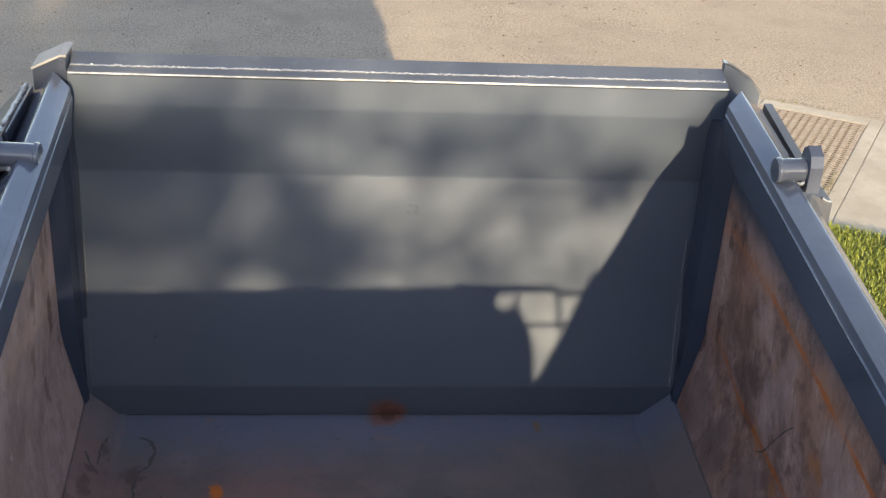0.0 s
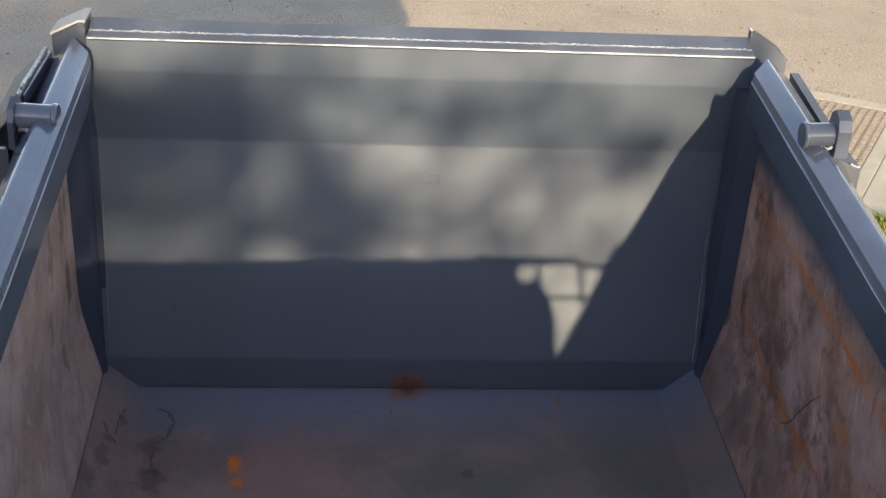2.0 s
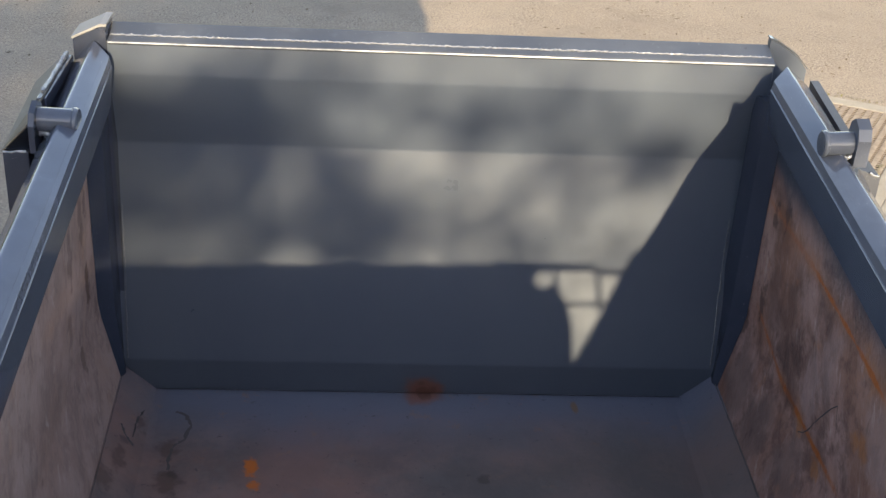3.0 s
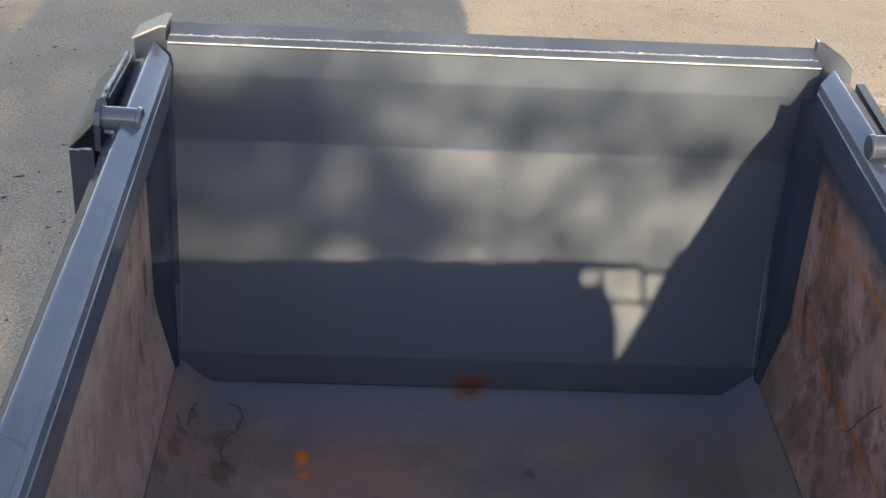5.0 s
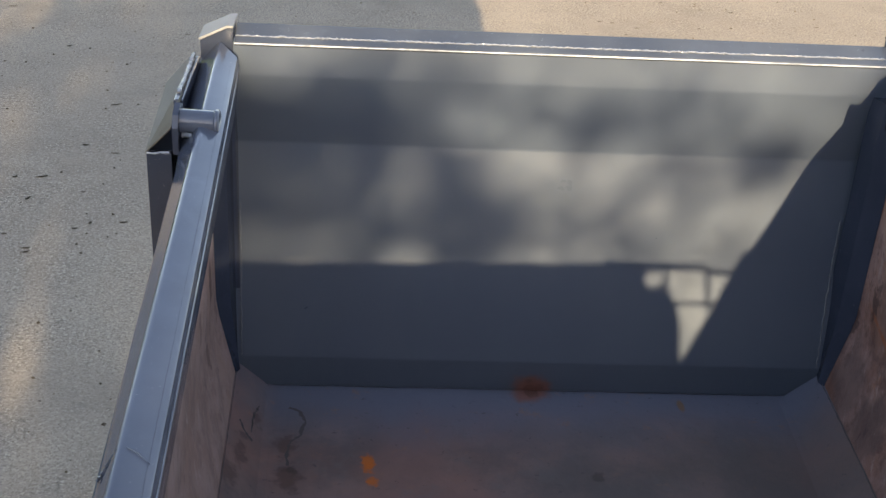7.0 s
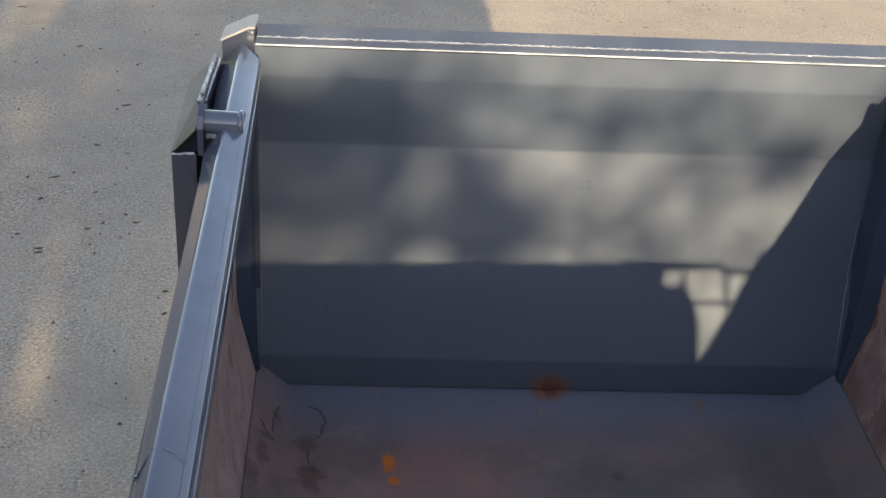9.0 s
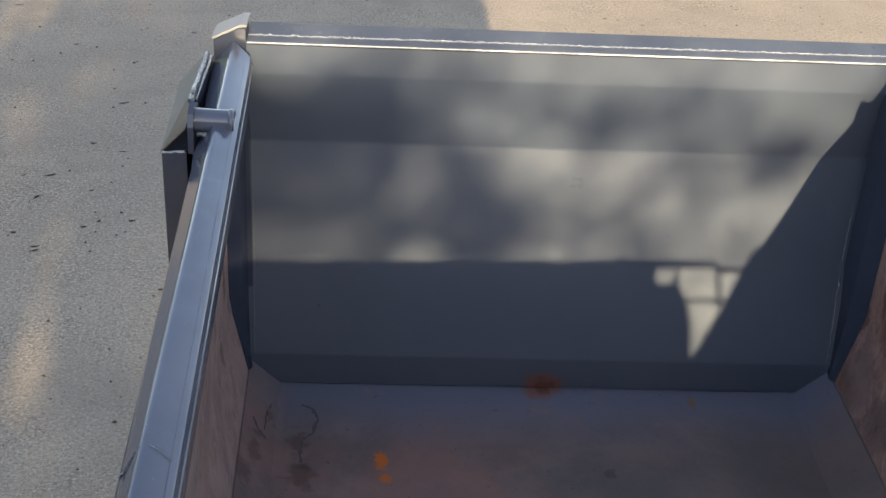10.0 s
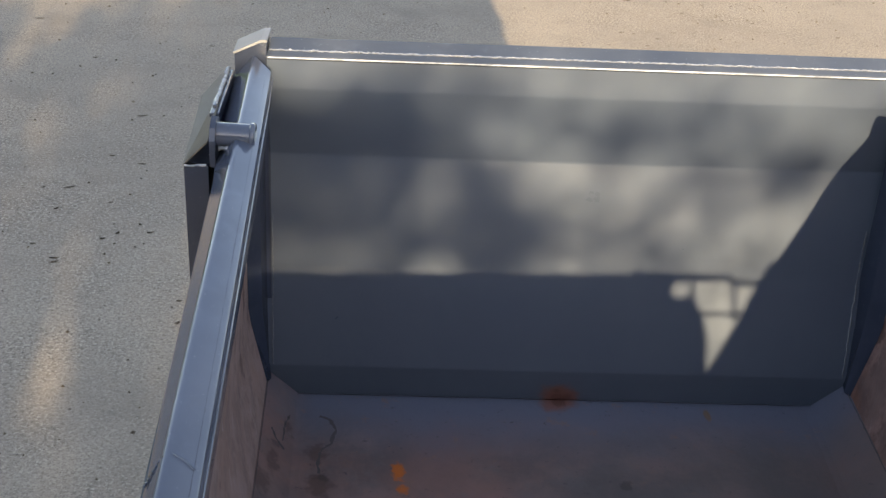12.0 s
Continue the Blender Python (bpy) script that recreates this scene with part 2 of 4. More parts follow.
def mat_gate():
    p = Mat("slate_blue_gate_paint", 0.42)
    base = (0.0508, 0.0636, 0.0862)
    c = p.mix(p.ramp(p.noise(1.8, 4), 0.35, 0.7), base, (0.0598, 0.0733, 0.0950))
    c = p.mix(p.math('MULTIPLY', p.ramp(p.noise(10, 6, 0.7, p.scaled((1, 1, 0.3))), 0.5, 0.8), 0.4), c, (0.064, 0.081, 0.100))
    c = p.mix(p.math('MULTIPLY', p.spot((-0.01, -0.04, 1.205), 0.080, 0.7), 0.75), c, (0.15, 0.045, 0.020))
    c = p.mix(p.math('MULTIPLY', p.spot((-0.01, -0.04, 1.200), 0.045, 0.9), 0.7), c, (0.060, 0.020, 0.012))
    r = p.math('ADD', p.math('MULTIPLY', p.noise(8, 5), 0.2), 0.22)
    return p.done(c, r, p.math('ADD', p.math('MULTIPLY', p.noise(47, 3), 0.06), p.noise(3.1, 2)), 0.003, 0.3)


def mat_asphalt():
    p = Mat("sun_bleached_asphalt", 0.9, 0.0, 0.25)
    big, mid, grit = p.noise(0.35, 4), p.noise(3.5, 5, 0.6), p.noise(105, 4, 0.75)
    c = p.mix(p.ramp(big, 0.3, 0.7), (0.225, 0.190, 0.160), (0.310, 0.268, 0.226))
    c = p.mix(p.ramp(mid, 0.35, 0.7), c, (0.278, 0.243, 0.206))
    hue = p.node("ShaderNodeSeparateXYZ")
    p.put(hue.inputs[0], p.voro(125, out="Color"))
    c = p.mix(p.math('MULTIPLY', p.ramp(hue.outputs[0], 0.60, 0.98), 0.30), c, (0.44, 0.395, 0.34))
    c = p.mix(p.math('MULTIPLY', p.ramp(hue.outputs[1], 0.66, 0.98), 0.44), c, (0.100, 0.088, 0.078))
    c = p.mix(p.math('MULTIPLY', p.ramp(p.noise(46, 3, 0.7), 0.52, 0.63), 0.52), c, (0.125, 0.108, 0.094))
    c = p.mix(p.math('MULTIPLY', p.ramp(p.noise(52, 2, 0.6), 0.52, 0.64), 0.50), c, (0.44, 0.395, 0.335))
    c = p.mix(p.math('MULTIPLY', p.ramp(p.noise(1.1, 6, 0.72), 0.50, 0.70), 0.40), c, (0.17, 0.148, 0.128))
    c = p.mix(p.math('MULTIPLY', p.ramp(p.noise(6, 6, 0.7), 0.54, 0.70), 0.30), c, (0.37, 0.325, 0.275))
    coarse = p.ramp(p.noise(1.7, 5, 0.62, dist=0.4), 0.44, 0.60)
    c = p.mix(p.math('MULTIPLY', coarse, p.math('MULTIPLY', p.ramp(p.noise(36, 3, 0.75), 0.52, 0.62), 0.62)), c, (0.085, 0.075, 0.068))
    c = p.mix(p.math('MULTIPLY', coarse, p.math('MULTIPLY', p.ramp(p.noise(52, 2, 0.6), 0.60, 0.67), 0.55)), c, (0.50, 0.455, 0.40))
    c = p.mix(p.math('MULTIPLY', p.ramp(p.noise(0.55, 3, 0.55), 0.42, 0.62), 0.30), c, (0.205, 0.180, 0.158))
    c = p.mix(p.math('MULTIPLY', p.ramp(p.noise(23, 2, 0.5), 0.735, 0.76), 0.8), c, (0.060, 0.046, 0.036))
    c = p.mix(1.0, c, (1.012, 0.930, 0.828), 'MULTIPLY')
    h = p.math('ADD', p.math('MULTIPLY', grit, 0.8), p.math('MULTIPLY', p.noise(34, 3, 0.6), 0.7))
    return p.done(c, 0.9, h, 0.005, 0.6)


def mat_concrete(name, a, b):
    p = Mat(name, 0.88, 0.0, 0.3)
    c = p.mix(p.ramp(p.noise(1.4, 5, 0.65), 0.35, 0.68), a, b)
    c = p.mix(p.math('MULTIPLY', p.ramp(p.noise(9, 6, 0.7), 0.52, 0.72), 0.4), c, tuple(v * 0.6 for v in a))
    c = p.mix(p.math('MULTIPLY', p.ramp(p.noise(120, 2), 0.55, 0.75), 0.5), c, tuple(v * 1.25 for v in b))
    return p.done(c, None, p.math('ADD', p.noise(90, 3), p.noise(8, 4)), 0.003, 0.7)


def mat_grate():
    p = Mat("weathered_iron", 0.8, 0.0, 0.3)
    c = p.mix(p.ramp(p.noise(14, 5, 0.7), 0.35, 0.68), (0.21, 0.155, 0.11), (0.34, 0.275, 0.205))
    # dust lies on the tops; hole shade is put into the flanks' colour
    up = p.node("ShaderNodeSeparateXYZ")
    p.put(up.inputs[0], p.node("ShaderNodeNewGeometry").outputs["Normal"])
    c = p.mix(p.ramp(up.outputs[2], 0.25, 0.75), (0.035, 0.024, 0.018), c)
    return p.done(c, None, p.noise(120, 3), 0.002, 0.5)


def mat_leafy(name, a, b, rough=0.6):
    p = Mat(name, rough, 0.0, 0.3)
    g = p.node("ShaderNodeNewGeometry")
    c = p.mix(g.outputs["Random Per Island"], a, b)
    return p.done(p.mix(p.math('MULTIPLY', p.noise(3), 0.5), c, tuple(v * 1.3 for v in b)))


EDGE_GLINT, RUST, FLOORM, GATEM, WELD = mat_edge_glint(), mat_rust_wall(), mat_floor(), mat_gate(), mat_weld()
ASPHALT = mat_asphalt()
CONCRETE = mat_concrete("pale_concrete", (0.27, 0.235, 0.185), (0.35, 0.31, 0.25))
SLABM = mat_concrete("aged_slab_concrete", (0.25, 0.222, 0.175), (0.32, 0.285, 0.23))
GRATEM = mat_grate()
GRASS = mat_leafy("lawn_blades", (0.030, 0.058, 0.008), (0.17, 0.19, 0.034))
WEED = mat_leafy("dry_weeds", (0.06, 0.062, 0.025), (0.13, 0.115, 0.05))
LEAF = mat_leafy("tree_leaves", (0.035, 0.075, 0.018), (0.075, 0.12, 0.03))
DRYLEAF = mat_leafy("dry_leaves", (0.035, 0.025, 0.017), (0.11, 0.075, 0.045), 0.8)
BARK = mat_concrete("tree_bark", (0.10, 0.075, 0.055), (0.17, 0.13, 0.10))
RUBBER = mat_paint("tyre_rubber", (0.02, 0.02, 0.02), 0.8)
SOIL = mat_concrete("soil_under_turf", (0.09, 0.075, 0.045), (0.13, 0.11, 0.06))
DARKPIT = mat_concrete("drain_pit_wall", (0.03, 0.024, 0.02), (0.05, 0.04, 0.03))
SCRATCH = mat_paint("dark_scale", (0.048, 0.041, 0.039), 0.7)
CHASSIS = mat_paint("black_chassis_paint", (0.02, 0.021, 0.023), 0.5)


# ---- mesh helpers ----
def link(name, bm, material, parent=None, label="", smooth=False):
    bmesh.ops.recalc_face_normals(bm, faces=bm.faces)
    me = bpy.data.meshes.new(name)
    bm.to_mesh(me)
    bm.free()
    me.materials.append(material)
    if smooth:
        me.polygons.foreach_set("use_smooth", [True] * len(me.polygons))
        me.set_sharp_from_angle(angle=radians(32))
    ob = new(name, me)
    ob.parent = parent
    if label:
        ob["label"] = label
    return ob


def part(name, bm, material, parent, label="", smooth=False):
    return link(name, bm, material, parent, label, smooth)


def soften(bm, width, angle=25, segments=2):
    edges = [e for e in bm.edges if len(e.link_faces) == 2 and e.calc_face_angle(0) > radians(angle)]
    bmesh.ops.bevel(bm, geom=edges, offset=width, segments=segments, affect='EDGES', profile=0.5, clamp_overlap=True)
    return bm


def box(x0, x1, y0, y1, z0, z1, bevel=0.0):
    bm = bmesh.new()
    bmesh.ops.create_cube(bm, size=1)
    for v in bm.verts:
        v.co = ((x0 + x1) / 2 + v.co.x * (x1 - x0), (y0 + y1) / 2 + v.co.y * (y1 - y0), (z0 + z1) / 2 + v.co.z * (z1 - z0))
    return soften(bm, bevel) if bevel else bm


def loft(rings, closed=True, caps=True):
    """A skin over rings of equally many points."""
    bm = bmesh.new()
    vs = [[bm.verts.new(p) for p in ring] for ring in rings]
    n = len(rings[0])
    for a, b in zip(vs, vs[1:]):
        for i in range(n if closed else n - 1):
            j = (i + 1) % n
            bm.faces.new((a[i], a[j], b[j], b[i]))
    if caps and closed:
        bm.faces.new(vs[0])
        bm.faces.new(vs[-1])
    return bm


def along_x(section, x0, x1, steps=1):
    xs = [x0 + (x1 - x0) * i / steps for i in range(steps + 1)]
    return loft([[(x, y, z) for y, z in section] for x in xs])


def tube(a, b, r, sides=20, bevel=0.0):
    a, b = Vector(a), Vector(b)
    q = (b - a).to_track_quat("Z", "Y").to_matrix()
    rings = []
    for t, k in ((0, 1 - bevel / r), (bevel, 1), ((b - a).length - bevel, 1), ((b - a).length, 1 - bevel / r)) if bevel else ((0, 1), ((b - a).length, 1)):
        rings.append([a + q @ Vector((r * k * math.cos(2 * math.pi * i / sides), r * k * math.sin(2 * math.pi * i / sides), t)) for i in range(sides)])
    return loft(rings)


def bead(a, b, r, pitch=0.012, sides=6, wander=0.25, seed=1):
    """A weld bead: a rippled cord from a to b."""
    rnd = random.Random(seed)
    a, b = Vector(a), Vector(b)
    q = (b - a).to_track_quat("Z", "Y").to_matrix()
    n = max(3, int((b - a).length / pitch))
    rings = []
    for k in range(n + 1):
        rr = r * (0.72 + 0.45 * (k % 2) * rnd.random() + 0.3 * rnd.random())
        off = Vector((rnd.uniform(-1, 1) * r * wander, rnd.uniform(-1, 1) * r * wander, 0))
        c = a + (b - a) * (k / n) + q @ off
        rings.append([c + q @ Vector((rr * math.cos(2 * math.pi * i / sides), rr * math.sin(2 * math.pi * i / sides), 0)) for i in range(sides)])
    return loft(rings)


# ---- ground ----
def build_ground():
    bm = bmesh.new()
    # one sheet with a pit for the drain
    pit = [GRID @ Vector((u + SKEW * v, v, 0)) for u, v in ((-0.92, -1.62), (-0.02, -1.62), (-0.02, -0.02), (-0.92, -0.02))]
    far = [Vector(p) for p in ((-400, -400, 0), (400, -400, 0), (400, 400, 0), (-400, 400, 0))]
    a, b = [bm.verts.new(p) for p in pit], [bm.verts.new(p) for p in far]
    for i in range(4):
        bm.faces.new((a[i], a[(i + 1) % 4], b[(i + 1) % 4], b[i]))
    g = link("ground", bm, ASPHALT)
    return tagged(g, "sun-bleached tan asphalt with fine aggregate and grit", "road", kind="structure")


GRID = pose(4.46, 5.92, 0, 0, 0, -27)
SKEW = 0.075          # the drain and its slabs are laid a little askew


def askew(bm):
    for v in bm.verts:
        v.co.x += SKEW * v.co.y
    return bm


def slab(name, u0, u1, v0, v1, z0, z1, material, bevel=0.003):
    ob = link(name, askew(box(u0, u1, v0, v1, z0, z1, bevel)), material)
    ob.matrix_world = GRID
    return ob


build_ground()

# ---- dump truck bed ----
XC = -0.02            # middle of the bed
RIDGE, RISE, TAPER = 2.479, 0.055, 0.03   # height of the side rail at the gate, its rise and widening on each metre
FRONT = -3.55         # headboard
bed = tagged(new("dump_truck_bed"), "slate-blue steel dump truck bed with rusted sides, empty", "truck bed")


def build_side(s, seed):
    sheet = ((1.12, 2.26), (1.12, 1.60), (1.112, 1.54), (1.062, 1.30), (1.075, 1.30), (1.14, 1.50), (1.14, 2.26))
    rings = [[(XC + s * (x + TAPER * (y + 0.12)), y, z + (RISE * y if z > 2 else 0)) for x, z in sheet] for y in (FRONT, -0.12)]
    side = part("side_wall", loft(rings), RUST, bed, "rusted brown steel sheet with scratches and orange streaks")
    # top rail: roof-like box with a stepped inner lip, widening a little towards the gate
    lip = 0.0 if s > 0 else 0.006
    sec = ((1.130, -0.22), (1.046, -0.185), (1.044, -0.176), (1.024 + lip, -0.0455), (1.0255 + lip, -0.0440), (1.0290 + lip * 0.6, -0.0432), (1.0345 + lip * 0.5, -0.0190), (1.0375 + lip * 0.5, -0.0166), (1.082, -0.002), (1.090, 0.0), (1.097, -0.0008), (1.103, -0.0045), (1.108, -0.010), (1.156 if s > 0 else 1.147, -0.060), (1.162 if s > 0 else 1.153, -0.066), (1.162 if s > 0 else 1.153, -0.22))
    off, tap = (0.040, 0.038) if s > 0 else (0.007, 0.030)
    rings = []
    for k in range(25):
        y = FRONT + (-0.16 - FRONT) * k / 23 if k < 24 else -0.010
        # the last ring is cut aslant: the inner lip stops short of the ridge
        ends = [y - (1.25 * max(0.0, 1.10 - x) if k == 24 else 0.0) for x, z in sec]
        wide = (0.014 if s > 0 else 0.006) if y > -0.62 else 0.0
        rings.append([(XC + off + s * (x + tap * e + (wide if x > 1.145 else 0.0) - (0.006 * e if s < 0 and 1.08 < x < 1.112 else 0.0)), e, RIDGE + z + RISE * e + (0.05 if s < 0 else 0.0) * max(0.0, e + 0.16)) for (x, z), e in zip(sec, ends)])
    rail = part("side_rail", loft(rings), PAINT_RAIL, bed, "glossy slate-blue painted top rail", True)
    rnd = random.Random(seed)
    for v in rail.data.vertices:
        v.co.z += rnd.uniform(-1, 1) * 0.0012
    part("weld_bead", bead((XC + off + s * (1.052 + tap * FRONT), FRONT, RIDGE - 0.0125 + RISE * FRONT), (XC + off + s * 1.047, -0.16, RIDGE - 0.0215), 0.0009, 0.02, 5, 0.6, seed), PAINT_RAIL, rail)
    if s < 0:
        # a shallow dent across the rail
        ry, rz = -1.955, RIDGE - 1.955 * RISE
        rx = [XC + off - (x + tap * ry) for x in (1.048, 1.070, 1.094, 1.112, 1.146)]
        part("dent_line", bead((rx[0], ry - 0.030, rz - 0.013), (rx[1], ry - 0.010, rz - 0.006), 0.0010, 0.004, 5, 0.3, 3), PAINT, rail)
        part("dent_line", bead((rx[1], ry - 0.010, rz - 0.006), (rx[2], ry, rz + 0.0005), 0.0012, 0.004, 5, 0.3, 4), PAINT, rail)
        part("dent_line", bead((rx[3], ry, rz - 0.004), (rx[4], ry - 0.035, rz - 0.053), 0.0035, 0.004, 5, 0.3, 5), PAINT, rail)
    # corner strip between side sheet and gate
    a = ((1.118, -0.128, 2.37), (1.118, -0.128, 1.60), (1.110, -0.128, 1.54), (1.060, -0.126, 1.296))
    b = ((1.052, 0.012, 2.37), (1.058, 0.012, 1.60), (1.060, 0.0, 1.54), (1.056, -0.052, 1.30))
    m = [((p[0] + q[0]) / 2 - 0.010, (p[1] + q[1]) / 2 - 0.006, p[2]) for p, q in zip(a, b)]
    c = ((1.15, 0.012, 2.37), (1.15, 0.012, 1.60), (1.15, 0.0, 1.54), (1.10, -0.04, 1.30))
    strip = loft([[(XC + s * p[0], p[1], p[2]) for p in ring] for ring in zip(a, m, b, c)])
    post = part("corner_post", soften(strip, 0.004, 12), PAINT, bed, "painted rear corner post")
    part("weld_bead", bead((XC + s * 1.045, 0.020, 1.90), (XC + s * 1.045, 0.006, 1.702), 0.0022, 0.017, 5, 0.9, seed + 1), WELD, post)
    part("weld_bead", bead((XC + s * 1.045, 0.006, 1.700), (XC + s * 1.045, -0.060, 1.335), 0.0024, 0.017, 5, 0.9, seed + 21), WELD, post)
    if s > 0:
        # outer stake with a shoulder under the lug
        plan = ((1.226, -0.51), (1.236, -0.645), (1.160, -0.645), (1.160, -0.51))
        tops = (2.395, 2.375, 2.402, 2.410)
        body = soften(loft([[(XC + x, y, 1.05) for x, y in plan], [(XC + x, y, t) for (x, y), t in zip(plan, tops)]]), 0.006)
        stake = part("stake_pocket", body, DULL_PAINT, bed, "slate-blue boxed side stake")
        part("weld_bead", bead((XC + 1.200, -0.648, 2.389), (XC + 1.230, -0.648, 2.378), 0.005, 0.012, 6, 0.4, seed + 2), WELD, stake)
    else:
        # folded pocket whose lid slopes outwards and overhangs a front plate
        plan = ((1.152, -0.62), (1.160, -0.05), (1.190, -0.05), (1.234, -0.17), (1.218, -0.62))
        tops = (2.372, 2.430, 2.425, 2.395, 2.372)
        body = soften(loft([[(XC - x, y, 1.05) for x, y in plan], [(XC - x, y, t) for (x, y), t in zip(plan, tops)]]), 0.004)
        stake = part("stake_pocket", body, PAINT, bed, "slate-blue folded stake pocket with a sloped lid")
        part("front_plate", soften(box(XC - 1.219, XC - 1.150, -0.645, -0.621, 1.05, 2.376), 0.002), PAINT, stake)
        lid = ((1.150, -0.645, 2.452), (1.164, -0.05, 2.446), (1.192, -0.05, 2.432), (1.237, -0.17, 2.402), (1.221, -0.645, 2.380))
        part("pocket_lid", loft([[(XC - x, y, z - d) for x, y, z in lid] for d in (0.005, 0.0)]), REFLECTION_PAINT, stake, "sloped lid with the road's brown reflection in its colour")
        part("weld_bead", bead((XC - 1.155, -0.645, 2.379), (XC - 1.218, -0.645, 2.377), 0.0035, 0.012, 6, 0.5, seed + 2), WELD, stake)
    # hinge plate beside the rail, with a lumpy weld on its top edge
    if s > 0:
        edge = ((1.300, 0.12), (1.288, 0.0), (1.238, -0.50))
        ring = list(edge) + [(x - 0.029, y) for x, y in reversed(edge)]
        pm = soften(loft([[(XC + x, y, 2.05) for x, y in ring], [(XC + x, y, 2.385) for x, y in ring]]), 0.003)
    plate = part("hinge_plate", pm if s > 0 else box(XC - 1.178, XC - 1.150, -0.41, -0.03, 2.05, 2.442, 0.004), DULL_PAINT if s > 0 else PAINT, bed, "painted steel hinge plate")
    if s < 0:
        part("weld_bead", bead((XC + s * 1.169, -0.36, 2.443), (XC + s * 1.169, -0.035, 2.447), 0.0080, 0.016, 8, 0.18, seed + 3), WELD, plate)
    # lug with clipped corners, and the pin
    lug = ((-0.640, 2.372), (-0.640, 2.450), (-0.622, 2.482), (-0.572, 2.500), (-0.535, 2.482), (-0.522, 2.440), (-0.522, 2.36))
    lx0, lx1, px = (1.139, 1.177, 1.053) if s > 0 else (1.130, 1.146, 1.022)
    up, deep = (0.042, 0.72) if s > 0 else (0.0, 1.0)
    py, pz = (-0.621, 2.464) if s > 0 else (-0.575, 2.443)
    lugm = loft([[(XC + s * x, py + deep * (y + 0.575), z + up) for y, z in lug] for x in (lx0, lx1)])
    # the sunlit lug takes the lighter rail paint, the shaded one the darker
    part("hinge_lug", soften(lugm, 0.003), PAINT_RAIL if s > 0 else PAINT, bed, "painted hinge lug with clipped corners")
    pin = part("hinge_pin", tube((XC + s * (lx0 + 0.008), py, pz + 0.004), (XC + s * (px + 0.012), py, pz), 0.0345, 28), PAINT_RAIL, bed, "grey painted steel hinge pin", True)
    part("pin_head", tube((XC + s * (px + 0.016), py, pz), (XC + s * px, py, pz), 0.0385, 28, 0.004), PAINT_RAIL, pin)
    pin.data.polygons.foreach_set("use_smooth", [len(f.vertices) == 4 for f in pin.data.polygons])
    for k, (dy, dz) in enumerate(((0.03, -0.020), (-0.032, -0.024), (0.0, -0.036))):
        part("weld_bead", bead((XC + s * (px + 0.03 + 0.018 * k), py + dy, pz + dz), (XC + s * (lx0 - 0.005 * k), py + dy, pz + dz - 0.004), 0.007, 0.011, 6, 0.6, seed + 5 + k), WELD, pin)
    part("floor_seam", bead((XC + s * (1.058 + TAPER * (FRONT + 0.12)), FRONT, 1.303), (XC + s * 1.058, -0.11, 1.300), 0.0017 if s > 0 else 0.0012, 0.03, 6, 0.8, seed + 9), SCRATCH, side, "dark rusted weld seam")


build_side(1, 11)
build_side(-1, 51)

FLOOR_SEC = ((-1.062, 1.302), (-0.955, 1.192), (-0.930, 1.186), (0.930, 1.186), (0.955, 1.192), (1.062, 1.302), (1.075, 1.290), (0.965, 1.175), (-0.965, 1.175), (-1.075, 1.290))
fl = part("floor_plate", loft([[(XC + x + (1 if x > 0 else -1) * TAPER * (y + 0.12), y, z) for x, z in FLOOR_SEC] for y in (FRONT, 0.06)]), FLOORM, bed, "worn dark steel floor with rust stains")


def scratch(name, pts, w, parent, lift=0.0015):
    """A flaked dark line on the floor, through points of (x, y)."""
    bm = bmesh.new()
    rnd = random.Random(len(pts))
    prev = None
    dense = []
    for a, b in zip(pts, pts[1:]):
        for k in range(5):
            t = k / 5
            dense.append((a[0] + (b[0] - a[0]) * t + rnd.uniform(-1, 1) * w * 0.22, a[1] + (b[1] - a[1]) * t + rnd.uniform(-1, 1) * w * 0.22))
    dense.append(pts[-1])
    for i, (x, y) in enumerate(dense):
        q = dense[min(i + 1, len(dense) - 1)] if i < len(dense) - 1 else dense[i]
        p = dense[i - 1] if i else dense[i]
        d = Vector((q[0] - p[0], q[1] - p[1], 0)).normalized()
        n = Vector((-d.y, d.x, 0)) * w * rnd.uniform(0.25, 1.0) / 2
        z = 1.186 + lift + max(0, abs(x - XC) - 0.94) * 1.03
        cur = (bm.verts.new((x + n.x, y + n.y, z)), bm.verts.new((x - n.x, y - n.y, z)))
        if prev:
            bm.faces.new((prev[0], prev[1], cur[1], cur[0]))
        prev = cur
    return part(name, bm, SCRATCH, parent, "dark scratch line")


scratch("scratch", ((-0.888, -0.17), (-0.850, -0.19), (-0.829, -0.25), (-0.838, -0.33), (-0.870, -0.37), (-0.878, -0.41), (-0.872, -0.50)), 0.016, fl)
scratch("scratch", ((-0.990, -0.21), (-1.000, -0.26), (-1.004, -0.31), (-1.002, -0.38)), 0.009, fl)
scratch("scratch", ((-1.040, -0.36), (-1.020, -0.40), (-0.995, -0.42)), 0.010, fl)



